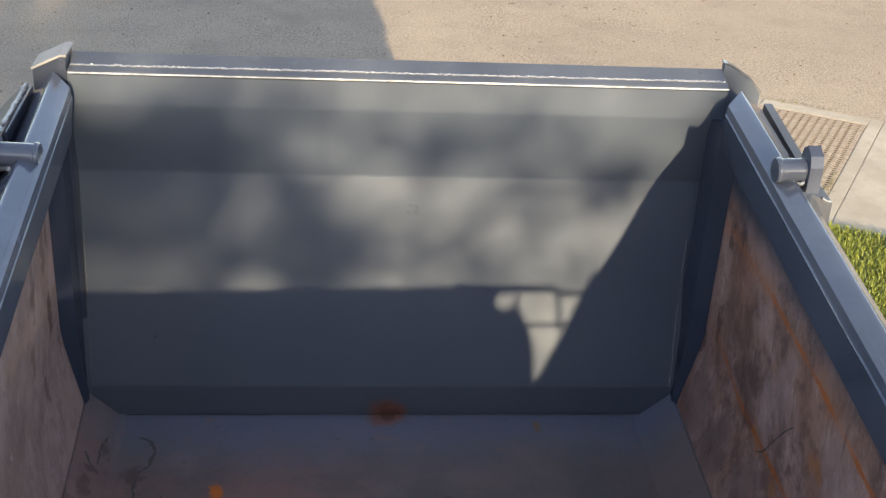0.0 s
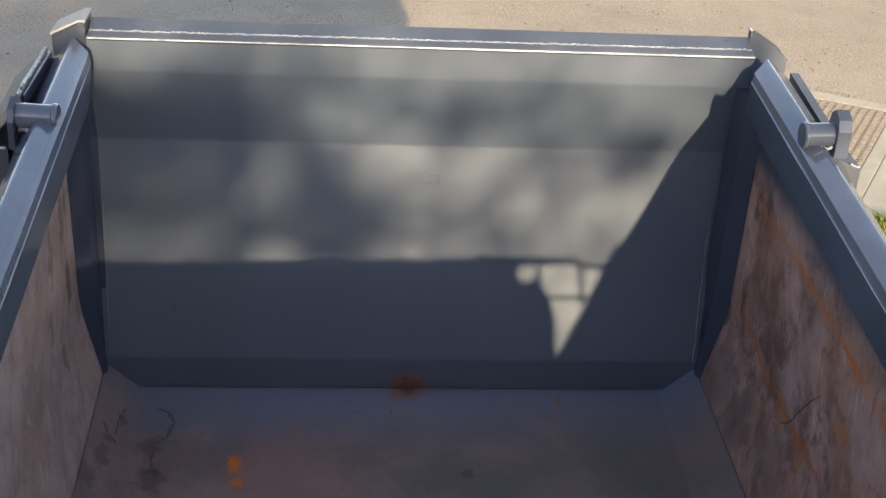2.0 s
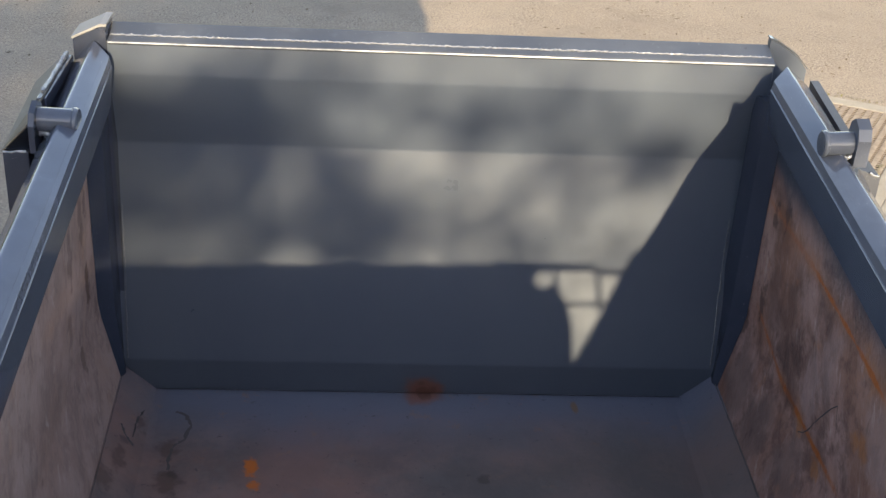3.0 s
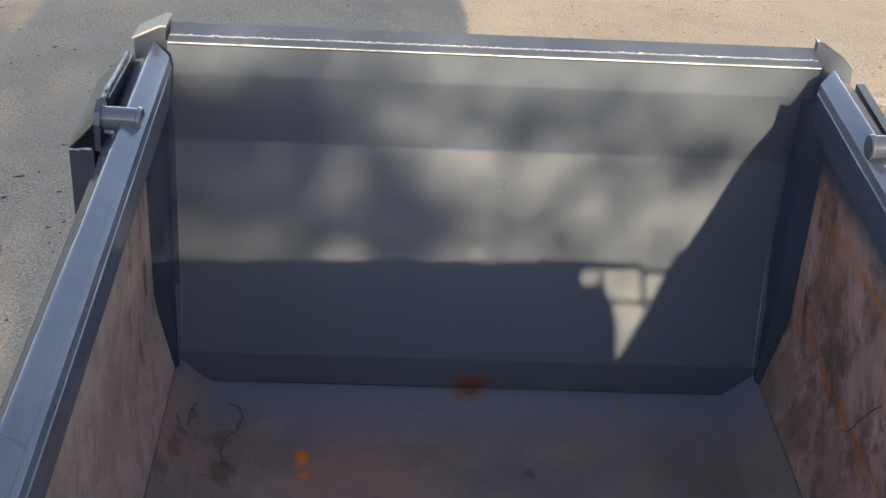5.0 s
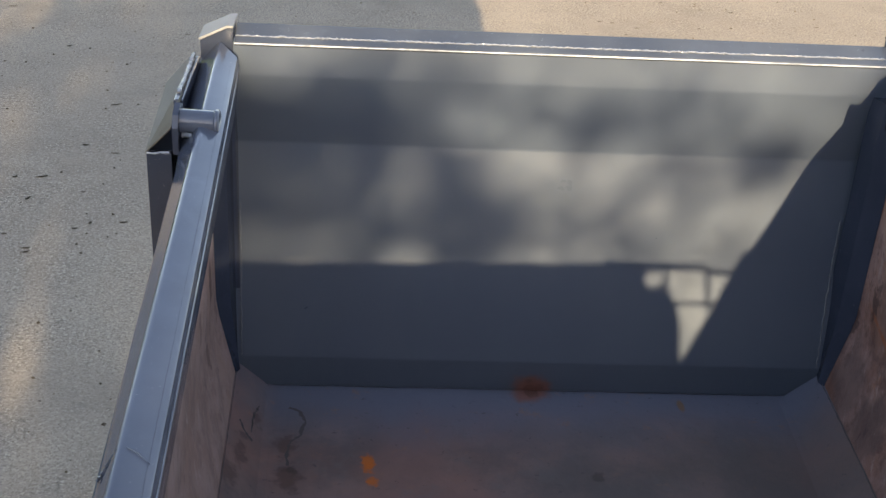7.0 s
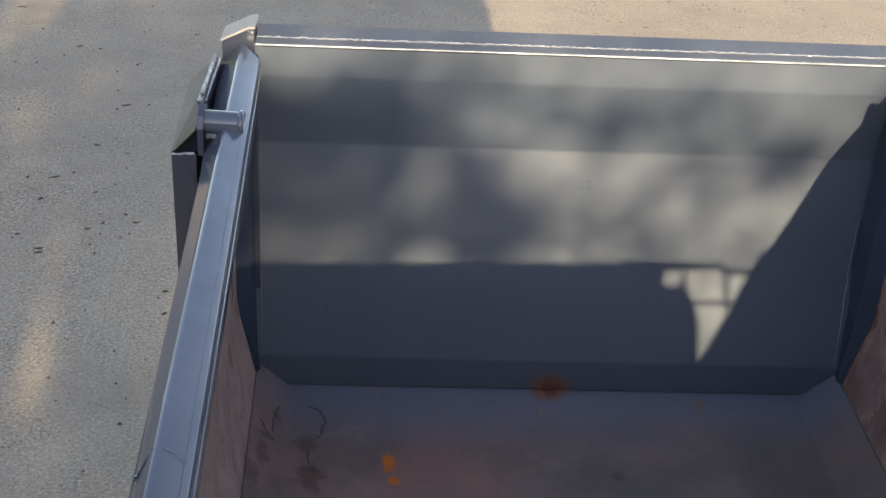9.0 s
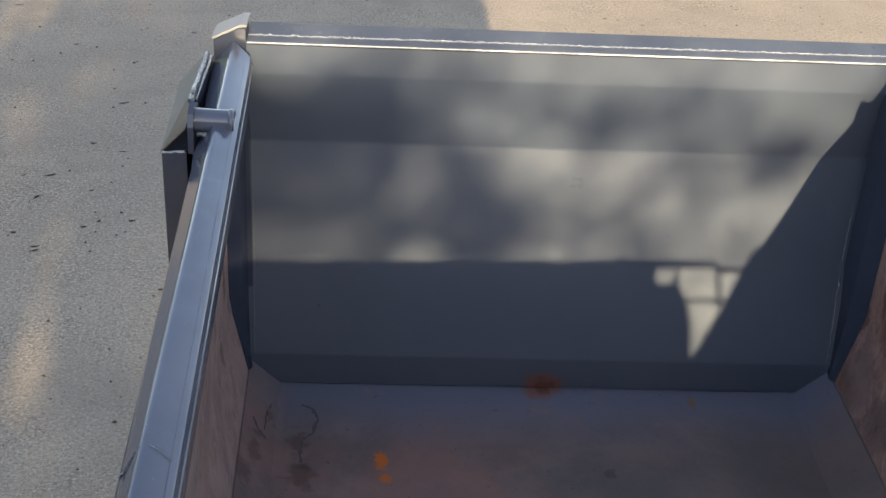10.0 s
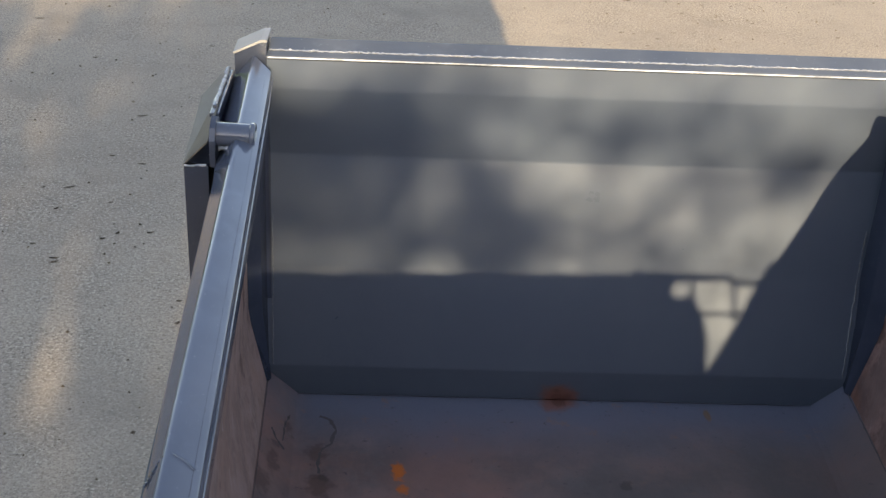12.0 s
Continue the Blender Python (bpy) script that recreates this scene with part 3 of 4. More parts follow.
def wall_scratch(pts, w):
    """A thin dark line on the rusted side sheet, through points of (y, z)."""
    bm = bmesh.new()
    prev = None
    rnd = random.Random(len(pts))
    for i, (y, z) in enumerate(pts):
        q, p = pts[min(i + 1, len(pts) - 1)], pts[max(i - 1, 0)]
        d = Vector((0, q[0] - p[0], q[1] - p[1])).normalized()
        n = Vector((0, -d.z, d.y)) * w * rnd.uniform(0.4, 1.0) / 2
        x = XC + 1.1185 + TAPER * (y + 0.12)
        cur = (bm.verts.new((x, y + n.y, z + n.z)), bm.verts.new((x, y - n.y, z - n.z)))
        if prev:
            bm.faces.new((prev[0], prev[1], cur[1], cur[0]))
        prev = cur
    return part("scratch", bm, SCRATCH, fl, "dark scratch line")


wall_scratch(((-0.746, 1.555), (-0.79, 1.588), (-0.835, 1.618), (-0.863, 1.647), (-0.892, 1.690), (-0.919, 1.726), (-0.967, 1.787), (-1.000, 1.824), (-1.026, 1.847)), 0.006)
wall_scratch(((-1.026, 1.847), (-1.033, 1.825), (-1.041, 1.805), (-1.055, 1.787)), 0.005)
wall_scratch(((-1.00, 2.125), (-1.018, 2.108), (-1.03, 2.085)), 0.006)

# tailgate: folded panel, top bar, end posts with sloped caps
gate = part("tailgate", along_x(((0.002, 2.480), (0.0, 2.37), (0.055, 2.115), (0.010, 1.702), (-0.058, 1.328), (-0.036, 1.1885), (0.09, 1.1885), (0.09, 2.480)), XC - 1.075, XC + 1.0975), GATEM, bed, "slate-blue folded steel tailgate panel")
soften_bm = bmesh.new()
soften_bm.from_mesh(gate.data)
soften(soften_bm, 0.006, 4, 2)
soften_bm.to_mesh(gate.data)
soften_bm.free()
LIP = ((-0.001, 2.4715), (-0.0035, 2.4735), (-0.0032, 2.4755), (-0.0020, 2.4795), (0.0005, 2.4820), (0.004, 2.4838))
TOP = ((0.004, 2.466),) + LIP + ((0.029, 2.490), (0.032, 2.491), (0.098, 2.513), (0.103, 2.511), (0.103, 2.46))
bar = part("top_bar", along_x(TOP, XC - 1.046, XC + 1.096, 1), PAINT_BAR, gate, "bright-edged painted top bar", True)
bar.data.polygons.foreach_set("use_smooth", [abs(f.normal.x) < 0.5 for f in bar.data.polygons])
# the sun's glint on the rounded lip, laid on as a bright strip
part("edge_glint", tube((XC - 1.046, -0.0018, 2.4765), (XC + 1.096, -0.0018, 2.4765), 0.0026, 8), EDGE_GLINT, gate, "bright strip standing in for a sun glint", True)
part("weld_bead", bead((XC - 1.045, 0.031, 2.4915), (XC + 1.09, 0.031, 2.4915), 0.0038, 0.0075, 6, 0.45, 4), WELD, gate, "glossy weld bead")


def end_posts():
    """Posts at both ends of the gate: their tops slope outwards, one under a thick cap, one under a thin folded strip."""
    tops = {1: ((1.0985, 2.535), (1.108, 2.533), (1.1355, 2.519), (1.198, 2.480), (1.236, 2.436)), -1: ((1.050, 2.528), (1.066, 2.528), (1.152, 2.486))}
    for s, top in tops.items():
        y0, y1 = (0.084, 0.112) if s > 0 else (-0.012, 0.108)
        outline = [(top[0][0], 1.2)] + list(top) + [(top[-1][0], 1.2)]
        bm = loft([[(XC + s * x, y, z) for x, z in outline] for y in (y0, y1)])
        # lighter paint on the sunlit post, darker on the shaded one
        part("end_post", soften(bm, 0.003), GATEM if s > 0 else PAINT, gate, "painted tailgate end post")
        t, over = (0.004, 0.003) if s > 0 else (0.008, 0.004)
        strip = [(top[0][0] - over, top[0][1] + 0.002)] + [(x, z + 0.002) for x, z in top[1:-1]] + [(top[-1][0] + over, top[-1][1] + 0.001)]
        strip += [(x, z + t) for x, z in reversed(strip)]
        cap = loft([[(XC + s * x, y, z) for x, z in strip] for y in (y0 - over * 0.6, y1 + over)])
        part("cap_plate", soften(cap, 0.0015 if s > 0 else 0.004, segments=3), PAINT_BAR if s > 0 else CAP_PAINT, gate, "thin painted edge strip" if s > 0 else "dull grey sloped cap plate")


end_posts()


# headboard, out of view, with a corner opening cut to light the gate
def plate_xz(outline, y0, y1):
    return loft([[(x, y, z) for x, z in outline] for y in (y0, y1)])


DX, DZ = 0.3905, 0.905


def hb(points):
    return [(x + DX, z + DZ) for x, z in points]


# sagging edge, stub, hole and opening: unseen, set to shape the gate's light
HB_EDGE = ((0.43, 1.712), (0.245, 1.712), (0.238, 1.726), (0.212, 1.726), (0.205, 1.712), (0.05, 1.706), (-0.20, 1.696), (-0.59, 1.688), (-0.89, 1.684), (-1.53, 1.680))
OPENING = ((0.512, 0.24), (0.512, 1.335), (0.507, 1.417), (0.500, 1.485), (0.484, 1.552), (0.466, 1.585), (0.446, 1.618), (0.440, 1.650), (0.438, 1.690))
# gate paint here bounces more light back onto the gate
head = part("headboard", plate_xz(hb(((-1.53, 0.24),) + OPENING + ((0.430, 1.690), (0.430, 1.675), (0.426, 1.655), (0.419, 1.632), (0.394, 1.622), (0.371, 1.630), (0.361, 1.655), (0.369, 1.683), (0.389, 1.691), (0.420, 1.690)) + HB_EDGE), FRONT - 0.02, FRONT), GATEM, bed, "unseen painted front headboard, cut to shape light on the tailgate")
part("headboard_panel", plate_xz(hb(((0.514, 0.24), (0.75, 0.24), (0.75, 1.75), (0.72, 1.785), (0.695, 1.745), (0.662, 1.676), (0.637, 1.611), (0.600, 1.521), (0.578, 1.468), (0.546, 1.395), (0.514, 1.334))), FRONT - 0.02, FRONT), GATEM, head)


def hb_tube(name, a, b, r):
    (xa, za), (xb, zb) = hb((a, b))
    part(name, tube((xa, FRONT - 0.01, za), (xb, FRONT - 0.01, zb), r, 10), PAINT, head)


hb_tube("shadow_bar", (0.460, 1.566), (0.620, 1.568), 0.0065)
hb_tube("shadow_upright", (0.584, 1.705), (0.597, 1.545), 0.0085)
hb_tube("top_tube", (-1.53, 1.672), (-0.59, 1.680), 0.010)
hb_tube("top_tube", (-0.59, 1.680), (0.05, 1.698), 0.010)
hb_tube("top_tube", (0.05, 1.698), (0.572, 1.710), 0.013)
hb_tube("top_tube", (0.568, 1.690), (0.72, 1.690), 0.011)

# chassis and wheels that carry the bed
for s in (1, -1):
    part("frame_beam", box(XC + s * 0.42 - 0.05, XC + s * 0.42 + 0.05, -5.2, -0.15, 0.86, 1.175, 0.006), CHASSIS, bed, "black chassis beam")


def wheel(x, y):
    r, w = 0.50, 0.26
    prof = ((0.0, -0.10), (0.24, -0.10), (0.27, -w / 2), (0.44, -w / 2), (0.49, -w / 2 + 0.04), (r, -w / 2 + 0.08), (r, w / 2 - 0.08), (0.49, w / 2 - 0.04), (0.44, w / 2), (0.27, w / 2), (0.24, 0.10), (0.0, 0.10))
    rings = []
    for k in range(33):
        a = 2 * math.pi * k / 32
        rings.append([(x + dx, y + max(rr, 0.001) * math.cos(a), r + max(rr, 0.001) * math.sin(a)) for rr, dx in prof])
    return part("wheel", loft(rings, False, False), RUBBER, bed, "black truck tyre", True)


for x in (-0.92, 0.88):
    for y in (-1.0, -4.9):
        wheel(x, y)
for y in (-1.0, -4.9):
    part("axle", tube((-0.92, y, 0.5), (0.88, y, 0.5), 0.06, 14), CHASSIS, bed, "black axle")
    for s in (1, -1):
        part("hanger", box(XC + s * 0.42 - 0.04, XC + s * 0.42 + 0.04, y - 0.06, y + 0.06, 0.5, 0.87), CHASSIS, bed)


# ---- verge: drain, concrete, lawn ----
tagged(slab("pavement", 0.0, 0.11, -2.28, 0.15, -0.20, 0.006, CONCRETE), "narrow pale concrete edging beside the drain", "edging", kind="structure")
tagged(slab("pavement_slab", 0.118, 3.2, -2.28, 0.15, -0.20, 0.006, CONCRETE), "pale stained concrete pavement slab", "pavement", kind="structure")
tagged(slab("drain_curb", -0.94, -0.002, -0.0135, 0.15, -0.20, 0.006, CONCRETE), "pale concrete curb behind the drain", "curb", kind="structure")
tagged(slab("drain_curb", -1.08, -0.925, -1.75, 0.15, -0.20, 0.006, CONCRETE), "pale concrete curb beside the drain", "curb", kind="structure")
tagged(slab("drain_curb", -0.92, -0.002, -2.28, -1.622, -0.20, 0.006, CONCRETE), "pale concrete curb before the drain", "curb", kind="structure")
tagged(slab("driveway_slab", 0.45, 6.5, 0.30, 9.0, -0.20, 0.006, SLABM, 0.003), "weathered light concrete driveway slab", "driveway", kind="structure")
pit = tagged(new("drain_grate"), "rusty cast-iron drain grate with square holes", "drain grate")
pit.matrix_world = GRID
part("pit_wall", loft([[(u + SKEW * v, v, z) for u, v in ((-0.92, -1.62), (-0.02, -1.62), (-0.02, -0.02), (-0.92, -0.02))] for z in (-0.6, -0.02)], True, False), DARKPIT, pit)
part("pit_floor", askew(box(-0.92, -0.02, -1.62, -0.02, -0.62, -0.6)), DARKPIT, pit)


def shared(name, bm, material):
    bmesh.ops.recalc_face_normals(bm, faces=bm.faces)
    me = bpy.data.meshes.new(name)
    bm.to_mesh(me)
    bm.free()
    me.materials.append(material)
    return me


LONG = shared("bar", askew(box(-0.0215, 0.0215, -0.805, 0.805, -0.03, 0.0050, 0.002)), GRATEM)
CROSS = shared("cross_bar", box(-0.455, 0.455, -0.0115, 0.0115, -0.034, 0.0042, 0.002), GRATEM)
for k in range(14):
    ob = new("bar", LONG)
    ob.parent = pit
    ob.location = (-0.912 + 0.884 * k / 13 - SKEW * 0.82, -0.82, 0)
for k in range(37):
    ob = new("cross_bar", CROSS)
    ob.parent = pit
    v = -1.61 + 1.58 * k / 36
    ob.location = (-0.47 + SKEW * v, v, 0)
lawn = link("lawn_soil", askew(box(-0.06, 3.4, -7.5, -2.285, -0.1, 0.028, 0.01)), SOIL)
lawn.matrix_world = GRID
tagged(lawn, "brown soil under the lawn", "soil", kind="structure")


def blades(name, spots, h0, h1, material, seed):
    """Many thin bent blades at (x, y, z) spots, in one mesh."""
    rnd = np.random.RandomState(seed)
    n = len(spots)
    ang, lean, hh = rnd.rand(n) * 6.283, rnd.rand(n) * 0.9 + 0.1, h0 + (h1 - h0) * rnd.rand(n)
    w = 0.0016 + 0.0018 * rnd.rand(n)
    d = np.stack([np.cos(ang), np.sin(ang), np.zeros(n)], 1)
    s = np.stack([-np.sin(ang), np.cos(ang), np.zeros(n)], 1)
    up = np.array([0, 0, 1.0])
    p0 = np.array(spots)
    mid = p0 + up * (hh * 0.6)[:, None] + d * (hh * lean * 0.25)[:, None]
    tip = p0 + up * (hh * (1 - 0.35 * lean))[:, None] + d * (hh * lean * 0.9)[:, None]
    v = np.stack([p0 - s * w[:, None], p0 + s * w[:, None], mid - s * w[:, None], mid + s * w[:, None], tip], 1).reshape(-1, 3)
    faces = []
    for i in range(n):
        b = 5 * i
        faces += [(b, b + 1, b + 3, b + 2), (b + 2, b + 3, b + 4)]
    me = bpy.data.meshes.new(name)
    me.from_pydata(v.tolist(), [], faces)
    me.materials.append(material)
    return new(name, me)


rnd = np.random.RandomState(3)
spots = [tuple(GRID @ Vector((-0.05 + 1.6 * a + SKEW * (-2.29 - 2.3 * b), -2.29 - 2.3 * b, 0.026))) for a, b in rnd.rand(34000, 2)]
tagged(blades("lawn_grass", spots, 0.022, 0.070, GRASS, 5), "short green and yellowing lawn grass", "grass", kind="stuff")
spots = [tuple(GRID @ Vector((u, v, 0.004))) for u, v in zip(rnd.uniform(-1.2, -0.3, 90), 0.19 + rnd.normal(0, 0.03, 90))]
spots += [tuple(GRID @ Vector((u + SKEW * v, v, 0.002))) for u, v in zip(-0.03 + rnd.normal(0, 0.018, 110), rnd.uniform(-1.75, -1.2, 110))]
tagged(blades("weed_grass", spots, 0.010, 0.026, WEED, 6), "thin dry weeds along the concrete joints", "weeds", kind="stuff")


# fallen leaves on the road
def leaf_mesh(name, length, width, curl, seed):
    rnd = random.Random(seed)
    bm = bmesh.new()
    rows = []
    for k in range(6):
        t = k / 5
        w = width * math.sin(math.pi * min(0.98, t * 0.96 + 0.03)) * rnd.uniform(0.75, 1.1) / 2
        x = (t - 0.5) * length
        z = 0.002 + curl * (2 * t - 1) ** 2
        rows.append([bm.verts.new((x, -w, z + curl * 0.5)), bm.verts.new((x, 0, z)), bm.verts.new((x, w, z + curl * 0.6))])
    for a, b in zip(rows, rows[1:]):
        for i in range(2):
            bm.faces.new((a[i], a[i + 1], b[i + 1], b[i]))
    bmesh.ops.solidify(bm, geom=list(bm.faces), thickness=0.0008)
    bm.normal_update()
    me = bpy.data.meshes.new(name)
    bm.to_mesh(me)
    bm.free()
    me.materials.append(DRYLEAF)
    return me


LEAVES = [leaf_mesh("fallen_leaf", l * 0.64, w * 0.72, c * 0.4, i) for i, (l, w, c) in enumerate(((0.13, 0.03, 0.012), (0.08, 0.035, 0.010), (0.06, 0.04, 0.006), (0.10, 0.022, 0.008)))]
SPOTS = ((-2.92, 4.13, 0, 200), (-2.59, 3.91, 2, 10), (-2.45, 3.46, 2, 70), (-2.77, 3.1, 3, 10), (-2.76, 3.05, 3, 30), (-2.67, 5.48, 0, 20), (-4.09, 7.84, 0, 5), (-2.5, 4.56, 3, 0), (-3.1, 4.12, 2, 40), (-2.74, 4.69, 1, 0), (-2.93, 3.79, 1, 60), (-2.95, 3.28, 2, 0), (-2.53, 3.38, 2, 10), (-2.24, 3.48, 1, 15), (-1.91, 2.61, 2, 0), (-1.88, 2.36, 2, 50), (-3.33, 6.8, 1, 30), (-2.36, 7.21, 1, 20), (3.75, 8.13, 1, 10), (2.97, 8.51, 1, 0), (1.77, 9.15, 0, 5), (4.11, 7.2, 3, 120), (4.09, 6.97, 1, 130), (2.29, 8.77, 2, 0), (2.32, 9.11, 2, 35), (3.07, 9.02, 1, 5), (3.2, 9.11, 3, 160), (2.67, 8.56, 2, 0), (1.55, 8.05, 3, 5), (1.75, 7.68, 2, 160), (2.19, 9.16, 2, 0), (2.56, 9.09, 1, 10), (2.87, 9.07, 3, 35), (2.62, 8.68, 2, 5), (1.37, 7.66, 2, 160), (1.89, 7.89, 1, 0), (2.07, 8.1, 3, 10), (2.52, 7.95, 2, 35), (1.67, 8.03, 2, 5))
for x, y, k, a in SPOTS:
    ob = new("fallen_leaf", LEAVES[k])
    ob.matrix_world = pose(x, y, 0.0, 0, 0, a)
    tagged(ob, "small curled dry brown leaf on the asphalt", "leaf", "fallen leaves")


def grit(n, seed):
    """Loose grit and leaf crumbs on the road."""
    rnd = np.random.RandomState(seed)
    verts, faces = [], []
    for i in range(n):
        x, y = (rnd.uniform(-5.5, -1.3), rnd.uniform(0.6, 9.5)) if rnd.rand() < 0.6 else (rnd.uniform(-1.5, 5.5), rnd.uniform(6.5, 11))
        r = 0.004 + 0.010 * rnd.rand() ** 3
        a = rnd.rand() * 6.28
        b = len(verts)
        for k in range(4):
            q = a + k * 1.571 + rnd.uniform(-0.4, 0.4)
            s = r * rnd.uniform(0.6, 1.5)
            verts.append((x + s * math.cos(q), y + s * math.sin(q), 0.0005))
        verts.append((x, y, r * 0.9))
        faces += [(b + k, b + (k + 1) % 4, b + 4) for k in range(4)]
    me = bpy.data.meshes.new("road_grit")
    me.from_pydata(verts, [], faces)
    me.materials.append(DRYLEAF)
    return tagged(new("road_grit", me), "scattered dark grit and leaf crumbs", "grit", kind="stuff")


grit(1000, 8)


# ---- unseen greenery, added around the street to block low sky light ----
def tree_line(name, a, b, height, depth, seed):
    """A long uneven bank of foliage from a to b."""
    rnd = np.random.RandomState(seed)
    a, b = np.array(a, float), np.array(b, float)
    run = np.linalg.norm(b - a)
    d = (b - a) / run
    out = np.array((-d[1], d[0]))
    n = int(run / 0.8)
    tops = height * (0.78 + 0.22 * np.sin(np.arange(n + 1) * 0.9 + seed) * np.sin(np.arange(n + 1) * 0.37) + 0.08 * rnd.rand(n + 1))
    rings = []
    for k in range(n + 1):
        ring = []
        for j in range(9):
            f = j / 8
            w = depth * math.sin(math.pi * min(1, 0.25 + 0.75 * f)) * (0.8 + 0.4 * rnd.rand())
            p = a + d * run * k / n + out * w
            ring.append((p[0], p[1], tops[k] * f - 0.05))
        for j in range(8, -1, -1):
            f = j / 8
            w = depth * math.sin(math.pi * min(1, 0.25 + 0.75 * f)) * (0.8 + 0.4 * rnd.rand()) + 0.15
            p = a + d * run * k / n - out * w
            ring.append((p[0], p[1], tops[k] * f - 0.05))
        rings.append(ring)
    return tagged(link(name, loft(rings), LEAF), "dark green bank of trees, unseen, added to block low light", "trees", kind="structure")


# nearest bank, added to shade the road and the bed's side
tree_line("unseen_trees", (-9, -17.5), (0.9, -17.5), 4.6, 0.7, 5)
tree_line("unseen_trees", (-60, -32), (60, -32), 7.2, 1.5, 1)
tree_line("unseen_trees", (-19, -31), (-19, 60), 8.2, 1.5, 2)
tree_line("unseen_trees", (24, -31), (24, 60), 7.0, 1.5, 3)
tree_line("unseen_trees", (-60, 62), (60, 62), 8.0, 1.5, 4)


# ---- tree behind the camera that dapples the gate ----
TREE = Vector((-2.5, -16.0, 0.0))
tree = tagged(new("tree"), "leafy street tree with a spreading crown", "tree")
tree.location = TREE


def limb_rings(pts, sides=10):
    rings = []
    for i, (p, r) in enumerate(pts):
        p = Vector(p)
        d = (Vector(pts[min(i + 1, len(pts) - 1)][0]) - Vector(pts[max(i - 1, 0)][0])).normalized()
        q = d.to_track_quat("Z", "Y").to_matrix()
        rings.append([p + q @ Vector((r * math.cos(2 * math.pi * k / sides), r * math.sin(2 * math.pi * k / sides), 0)) for k in range(sides)])
    return loft(rings)


part("trunk", limb_rings((((0, 0, -0.05), 0.34), ((0.02, 0, 0.5), 0.26), ((0.05, 0.05, 1.6), 0.22), ((0.0, 0.1, 2.8), 0.19), ((0.1, 0.1, 4.4), 0.14), ((0.2, 0.1, 7.0), 0.05))), BARK, tree, "rough brown trunk", True)
for a, b, c in (((0.02, 0.08, 2.6), (1.6, 0.3, 4.0), (3.6, 0.2, 5.5)), ((0.02, 0.1, 3.2), (1.9, -0.3, 4.8), (4.8, 0.0, 6.2)), ((0, 0.1, 2.8), (-1.5, 0.4, 4.0), (-3.0, 0.6, 5.2)), ((0.05, 0.1, 3.6), (0.4, 1.2, 5.2), (0.8, 2.2, 6.4)), ((0.05, 0.1, 3.4), (-0.5, -1.2, 5.0), (-0.9, -2.4, 6.2))):
    part("limb", limb_rings(((a, 0.11), (tuple((p + q) / 2 for p, q in zip(a, b)), 0.085), (b, 0.06), (tuple((p + q) / 2 for p, q in zip(b, c)), 0.035), (c, 0.012)), 8), BARK, tree, "rough brown limb", True)


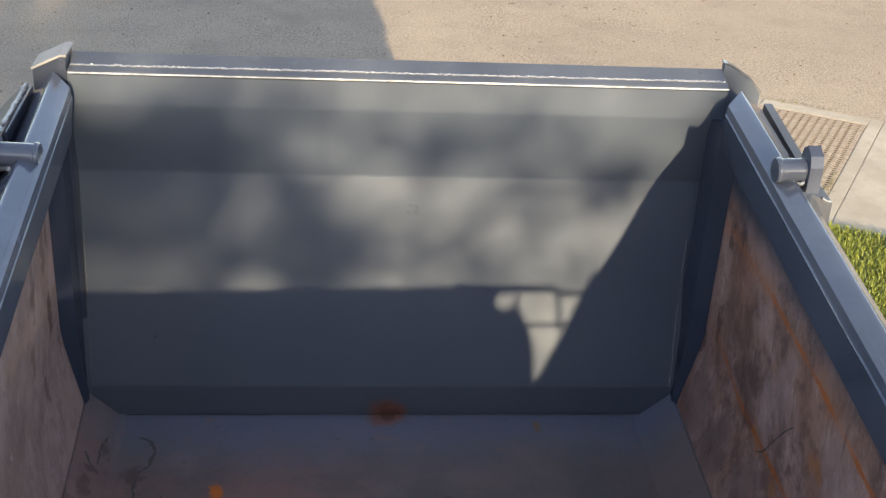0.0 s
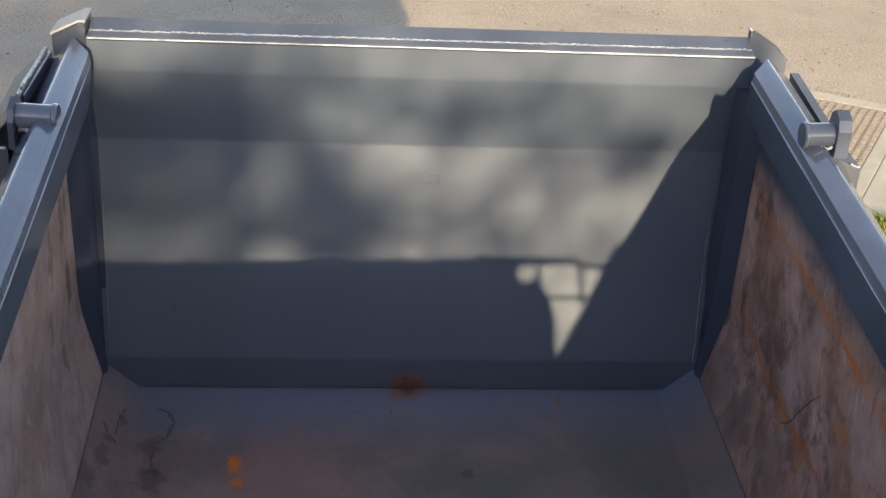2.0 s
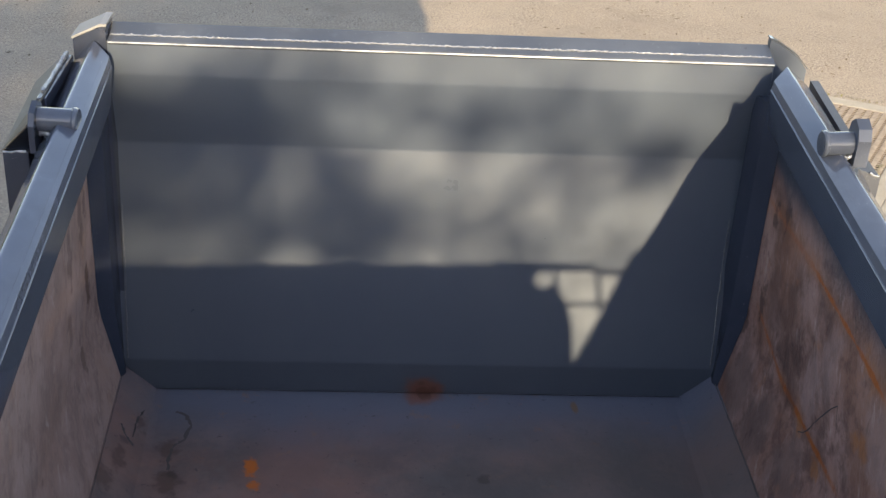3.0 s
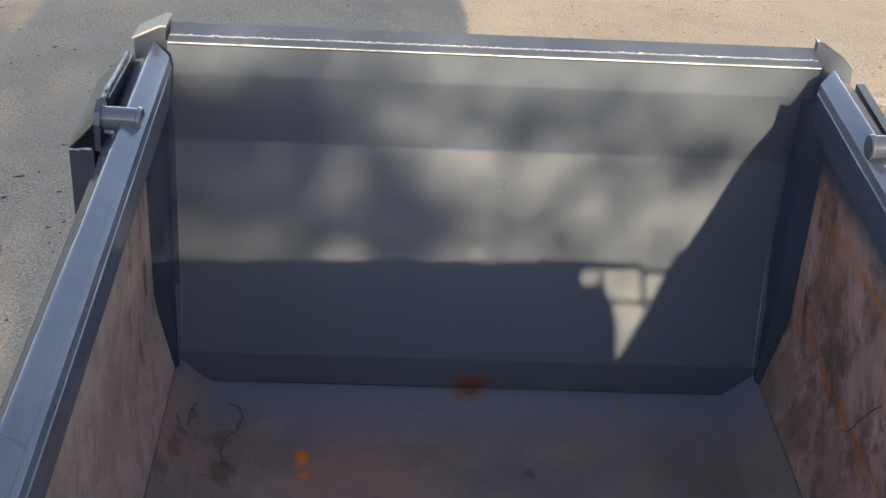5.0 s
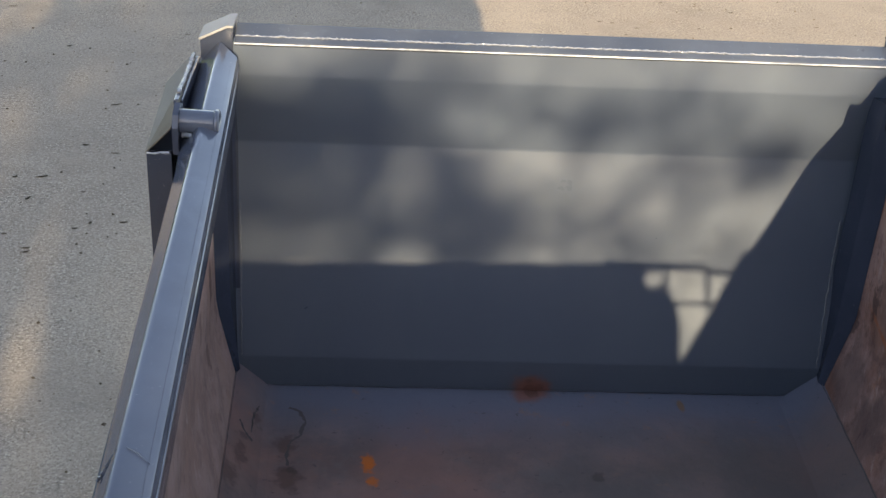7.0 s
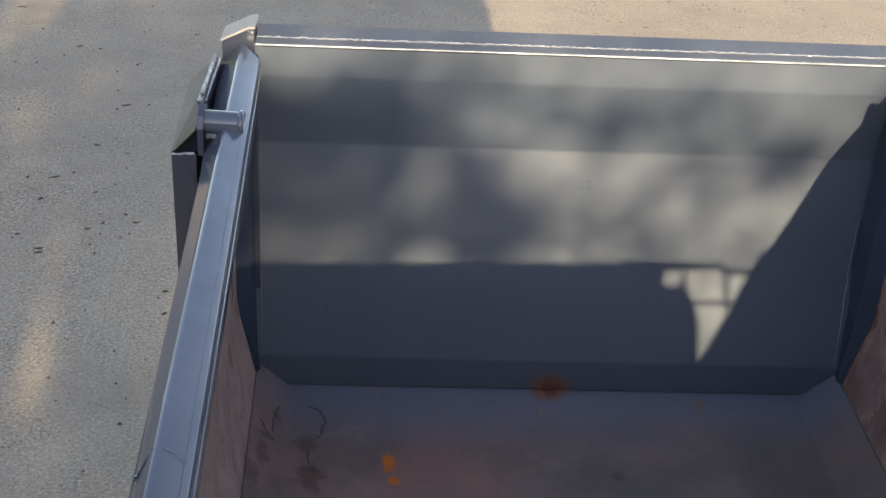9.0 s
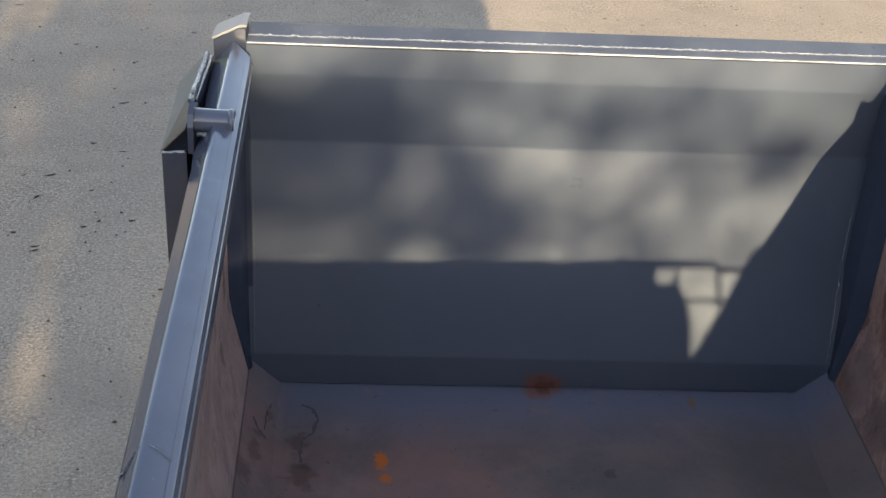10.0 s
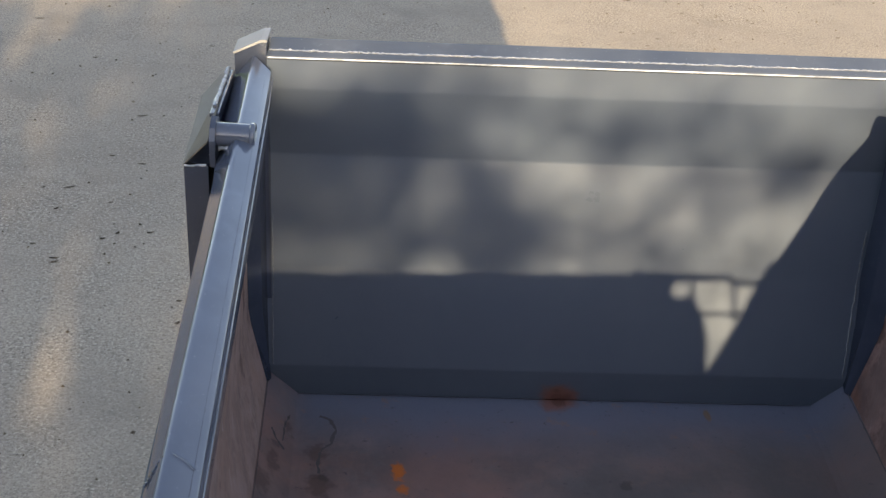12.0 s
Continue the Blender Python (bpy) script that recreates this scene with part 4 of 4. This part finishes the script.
def crown():
    rnd = np.random.RandomState(21)
    centres, sizes = [], []
    # body of the crown: clusters of leaves with gaps between them
    clusters = []
    while len(clusters) < 270:
        p = rnd.uniform(-1, 1, 3)
        if np.linalg.norm(p) < 1 and np.linalg.norm(p) > 0.25:
            c = np.array((0.1, 0, 5.4)) + p * np.array((2.95, 2.6, 2.4))
            if c[2] > 2.6:
                clusters.append((c, 0.42, 46))
    for c, r, n in clusters:
        centres.append(c + rnd.normal(0, r * 0.55, (n, 3)))
        sizes.append(0.09 + 0.06 * rnd.rand(n))
    # outer sprigs: place across, height, size, and how dense they are
    for x, z, r, k in SPRIGS_HIGH + SPRIGS_LOW + SPRIGS_EDGE + SPRIGS_VEIL:
        rx, rz = r * 0.74, r * 0.52
        n = max(4, int(k * 6.28 * rx * rz / 0.0022))
        q = np.stack([rnd.normal(0, rx, n), rnd.normal(0, 0.30, n), rnd.normal(0, rz, n)], 1)
        c = np.array((x - TREE.x, 0, z)) + q
        c[:, 0] -= 0.11 * q[:, 1]
        c[:, 2] -= 0.255 * q[:, 1]
        centres.append(c)
        sizes.append(0.045 + 0.035 * rnd.rand(n))
    c, s = np.concatenate(centres), np.concatenate(sizes)
    # thin places where the crown lets light through
    across, height = c[:, 0] + TREE.x + 0.11 * c[:, 1], c[:, 2] + 0.255 * c[:, 1]
    gap = (np.abs(across + 0.566 - 0.535 * (4.71 - height)) < 0.055) & (np.abs(height - 4.55) < 0.28)
    gap |= (np.abs(across + 0.708 - 0.589 * (4.71 - height)) < 0.04) & (np.abs(height - 4.53) < 0.24) & (rnd.rand(len(c)) < 0.7)
    gap |= (across < -0.55 + 0.12 * rnd.randn(len(c))) & (height > 6.14 + 0.07 * rnd.randn(len(c))) & (rnd.rand(len(c)) < 0.93)
    gap |= (np.hypot((across + 1.2) / 0.38, (height - 5.4) / 0.38) < 1) & (rnd.rand(len(c)) < 0.5)
    gap |= (np.hypot((across + 1.4) / 0.25, (height - 6.0) / 0.3) < 1) & (rnd.rand(len(c)) < 0.7)
    gap |= (np.hypot((across + 0.95) / 0.10, (height - 4.85) / 0.3) < 1) & (rnd.rand(len(c)) < 0.6)
    gap |= (across > 2.95) & (height < 6.8)
    c, s = c[~gap], s[~gap]
    n = len(c)
    d = rnd.normal(0, 1, (n, 3))
    d /= np.linalg.norm(d, axis=1)[:, None]
    e = np.cross(d, rnd.normal(0, 1, (n, 3)))
    e /= np.linalg.norm(e, axis=1)[:, None]
    v = np.stack([c - d * s[:, None], c + e * (s * 0.45)[:, None], c + d * s[:, None], c - e * (s * 0.45)[:, None]], 1).reshape(-1, 3)
    me = bpy.data.meshes.new("crown")
    me.from_pydata(v.tolist(), [], [(4 * i, 4 * i + 1, 4 * i + 2, 4 * i + 3) for i in range(n)])
    me.materials.append(LEAF)
    ob = new("crown", me)
    ob.parent = tree
    ob["label"] = "green crown of many small leaves"
    return ob


SPRIGS_HIGH = ((0.75, 6.3, 0.103, 2.7), (0.91, 6.27, 0.138, 2.7), (1.09, 6.26, 0.138, 2.7), (1.23, 6.25, 0.103, 1.3), (1.37, 6.27, 0.092, 0.6), (1.31, 6.36, 0.115, 0.3), (1.07, 6.42, 0.081, 0.54), (1.55, 6.42, 0.092, 0.6), (1.43, 6.46, 0.081, 0.54), (1.82, 6.28, 0.092, 0.9), (1.9, 6.34, 0.092, 0.9), (1.97, 6.38, 0.069, 0.8), (2.18, 6.36, 0.087, 0.8), (2.28, 6.28, 0.097, 0.9), (2.24, 6.2, 0.081, 0.4), (2.46, 6.19, 0.11, 1.8), (2.56, 6.22, 0.087, 1.8), (2.58, 6.32, 0.092, 0.5), (2.7, 6.31, 0.092, 0.5), (1.7, 6.34, 0.092, 0.4), (2.06, 6.15, 0.081, 0.4))
SPRIGS_LOW = ((0.79, 6.11, 0.097, 1.2), (0.87, 6.02, 0.069, 0.9), (1.07, 6.07, 0.074, 1.1), (0.99, 6.13, 0.057, 0.8), (1.27, 6.09, 0.097, 1.0), (1.39, 6.11, 0.12, 1.5), (1.51, 6.07, 0.097, 1.4), (1.45, 5.97, 0.092, 1.2), (1.57, 5.99, 0.074, 1.0), (1.33, 5.98, 0.081, 1.0), (1.67, 6.07, 0.064, 1.12), (2.54, 6.09, 0.069, 1.32), (2.14, 6.04, 0.081, 0.6), (1.67, 5.9, 0.092, 1.44), (1.9, 5.88, 0.081, 0.6), (1.98, 5.92, 0.087, 0.6), (1.03, 5.92, 0.074, 0.96), (1.53, 5.88, 0.074, 1.44), (0.87, 5.87, 0.081, 0.64), (1.19, 5.9, 0.081, 0.8), (1.17, 6.03, 0.064, 0.8), (2.24, 5.9, 0.081, 0.42))
SPRIGS_EDGE = ((0.1, 4.4, 0.24, 1.6), (0.05, 4.9, 0.26, 1.6), (0.18, 5.35, 0.24, 1.7), (0.3, 5.85, 0.2, 1.8), (0.36, 6.25, 0.18, 1.6), (0.4, 5.6, 0.14, 1.6), (0.15, 6.35, 0.24, 1.4), (0.47, 5.95, 0.09, 1.4), (-0.2, 4.7, 0.24, 1.2), (-0.15, 5.4, 0.28, 1.4), (0.33, 5.2, 0.15, 1.5), (1.7, 6.3, 0.8, 0.2), (2.4, 6.15, 0.5, 0.3), (0.48, 6.15, 0.13, 2.4), (0.48, 5.9, 0.14, 2.2), (0.46, 5.55, 0.16, 2.0), (0.55, 6.32, 0.11, 2.4))
SPRIGS_VEIL = ((0.72, 6.05, 0.14, 1.1), (0.9, 5.97, 0.24, 0.6), (1.15, 5.97, 0.24, 0.5), (1.45, 5.97, 0.24, 0.5), (0.85, 6.22, 0.2, 0.6), (1.02, 6.34, 0.2, 0.8), (0.95, 6.12, 0.2, 0.5), (1.3, 6.25, 0.22, 0.4), (1.9, 6.5, 0.5, 0.25), (2.3, 5.65, 0.3, 0.55), (0.95, 6.25, 0.35, 0.5), (1.05, 5.88, 0.3, 0.3), (2.88, 6.6, 0.11, 1.4), (0.9, 5.82, 0.18, 0.5), (1.15, 5.82, 0.18, 0.5), (1.4, 5.83, 0.18, 0.35), (0.74, 5.92, 0.15, 0.5), (0.64, 6.42, 0.10, 2.4), (0.62, 6.2, 0.11, 2.4), (2.87, 6.5, 0.09, 1.4), (0.64, 6.33, 0.12, 2.4), (2.0, 5.98, 0.35, 0.2), (0.82, 5.78, 0.17, 0.5), (1.02, 5.77, 0.17, 0.4), (1.22, 5.78, 0.17, 0.4), (1.42, 5.78, 0.17, 0.4), (1.65, 5.82, 0.2, 0.5), (1.9, 5.83, 0.2, 0.5), (2.12, 5.84, 0.18, 0.4), (0.80, 6.26, 0.10, 1.5), (0.92, 6.28, 0.10, 1.0), (0.72, 6.28, 0.11, 1.4), (0.78, 6.10, 0.10, 0.9), (0.77, 5.95, 0.10, 0.7), (1.08, 6.12, 0.12, 1.1), (1.00, 6.05, 0.10, 0.5), (1.08, 6.50, 0.12, 0.5), (1.28, 6.52, 0.16, 0.6), (1.55, 6.52, 0.18, 0.5))
crown()
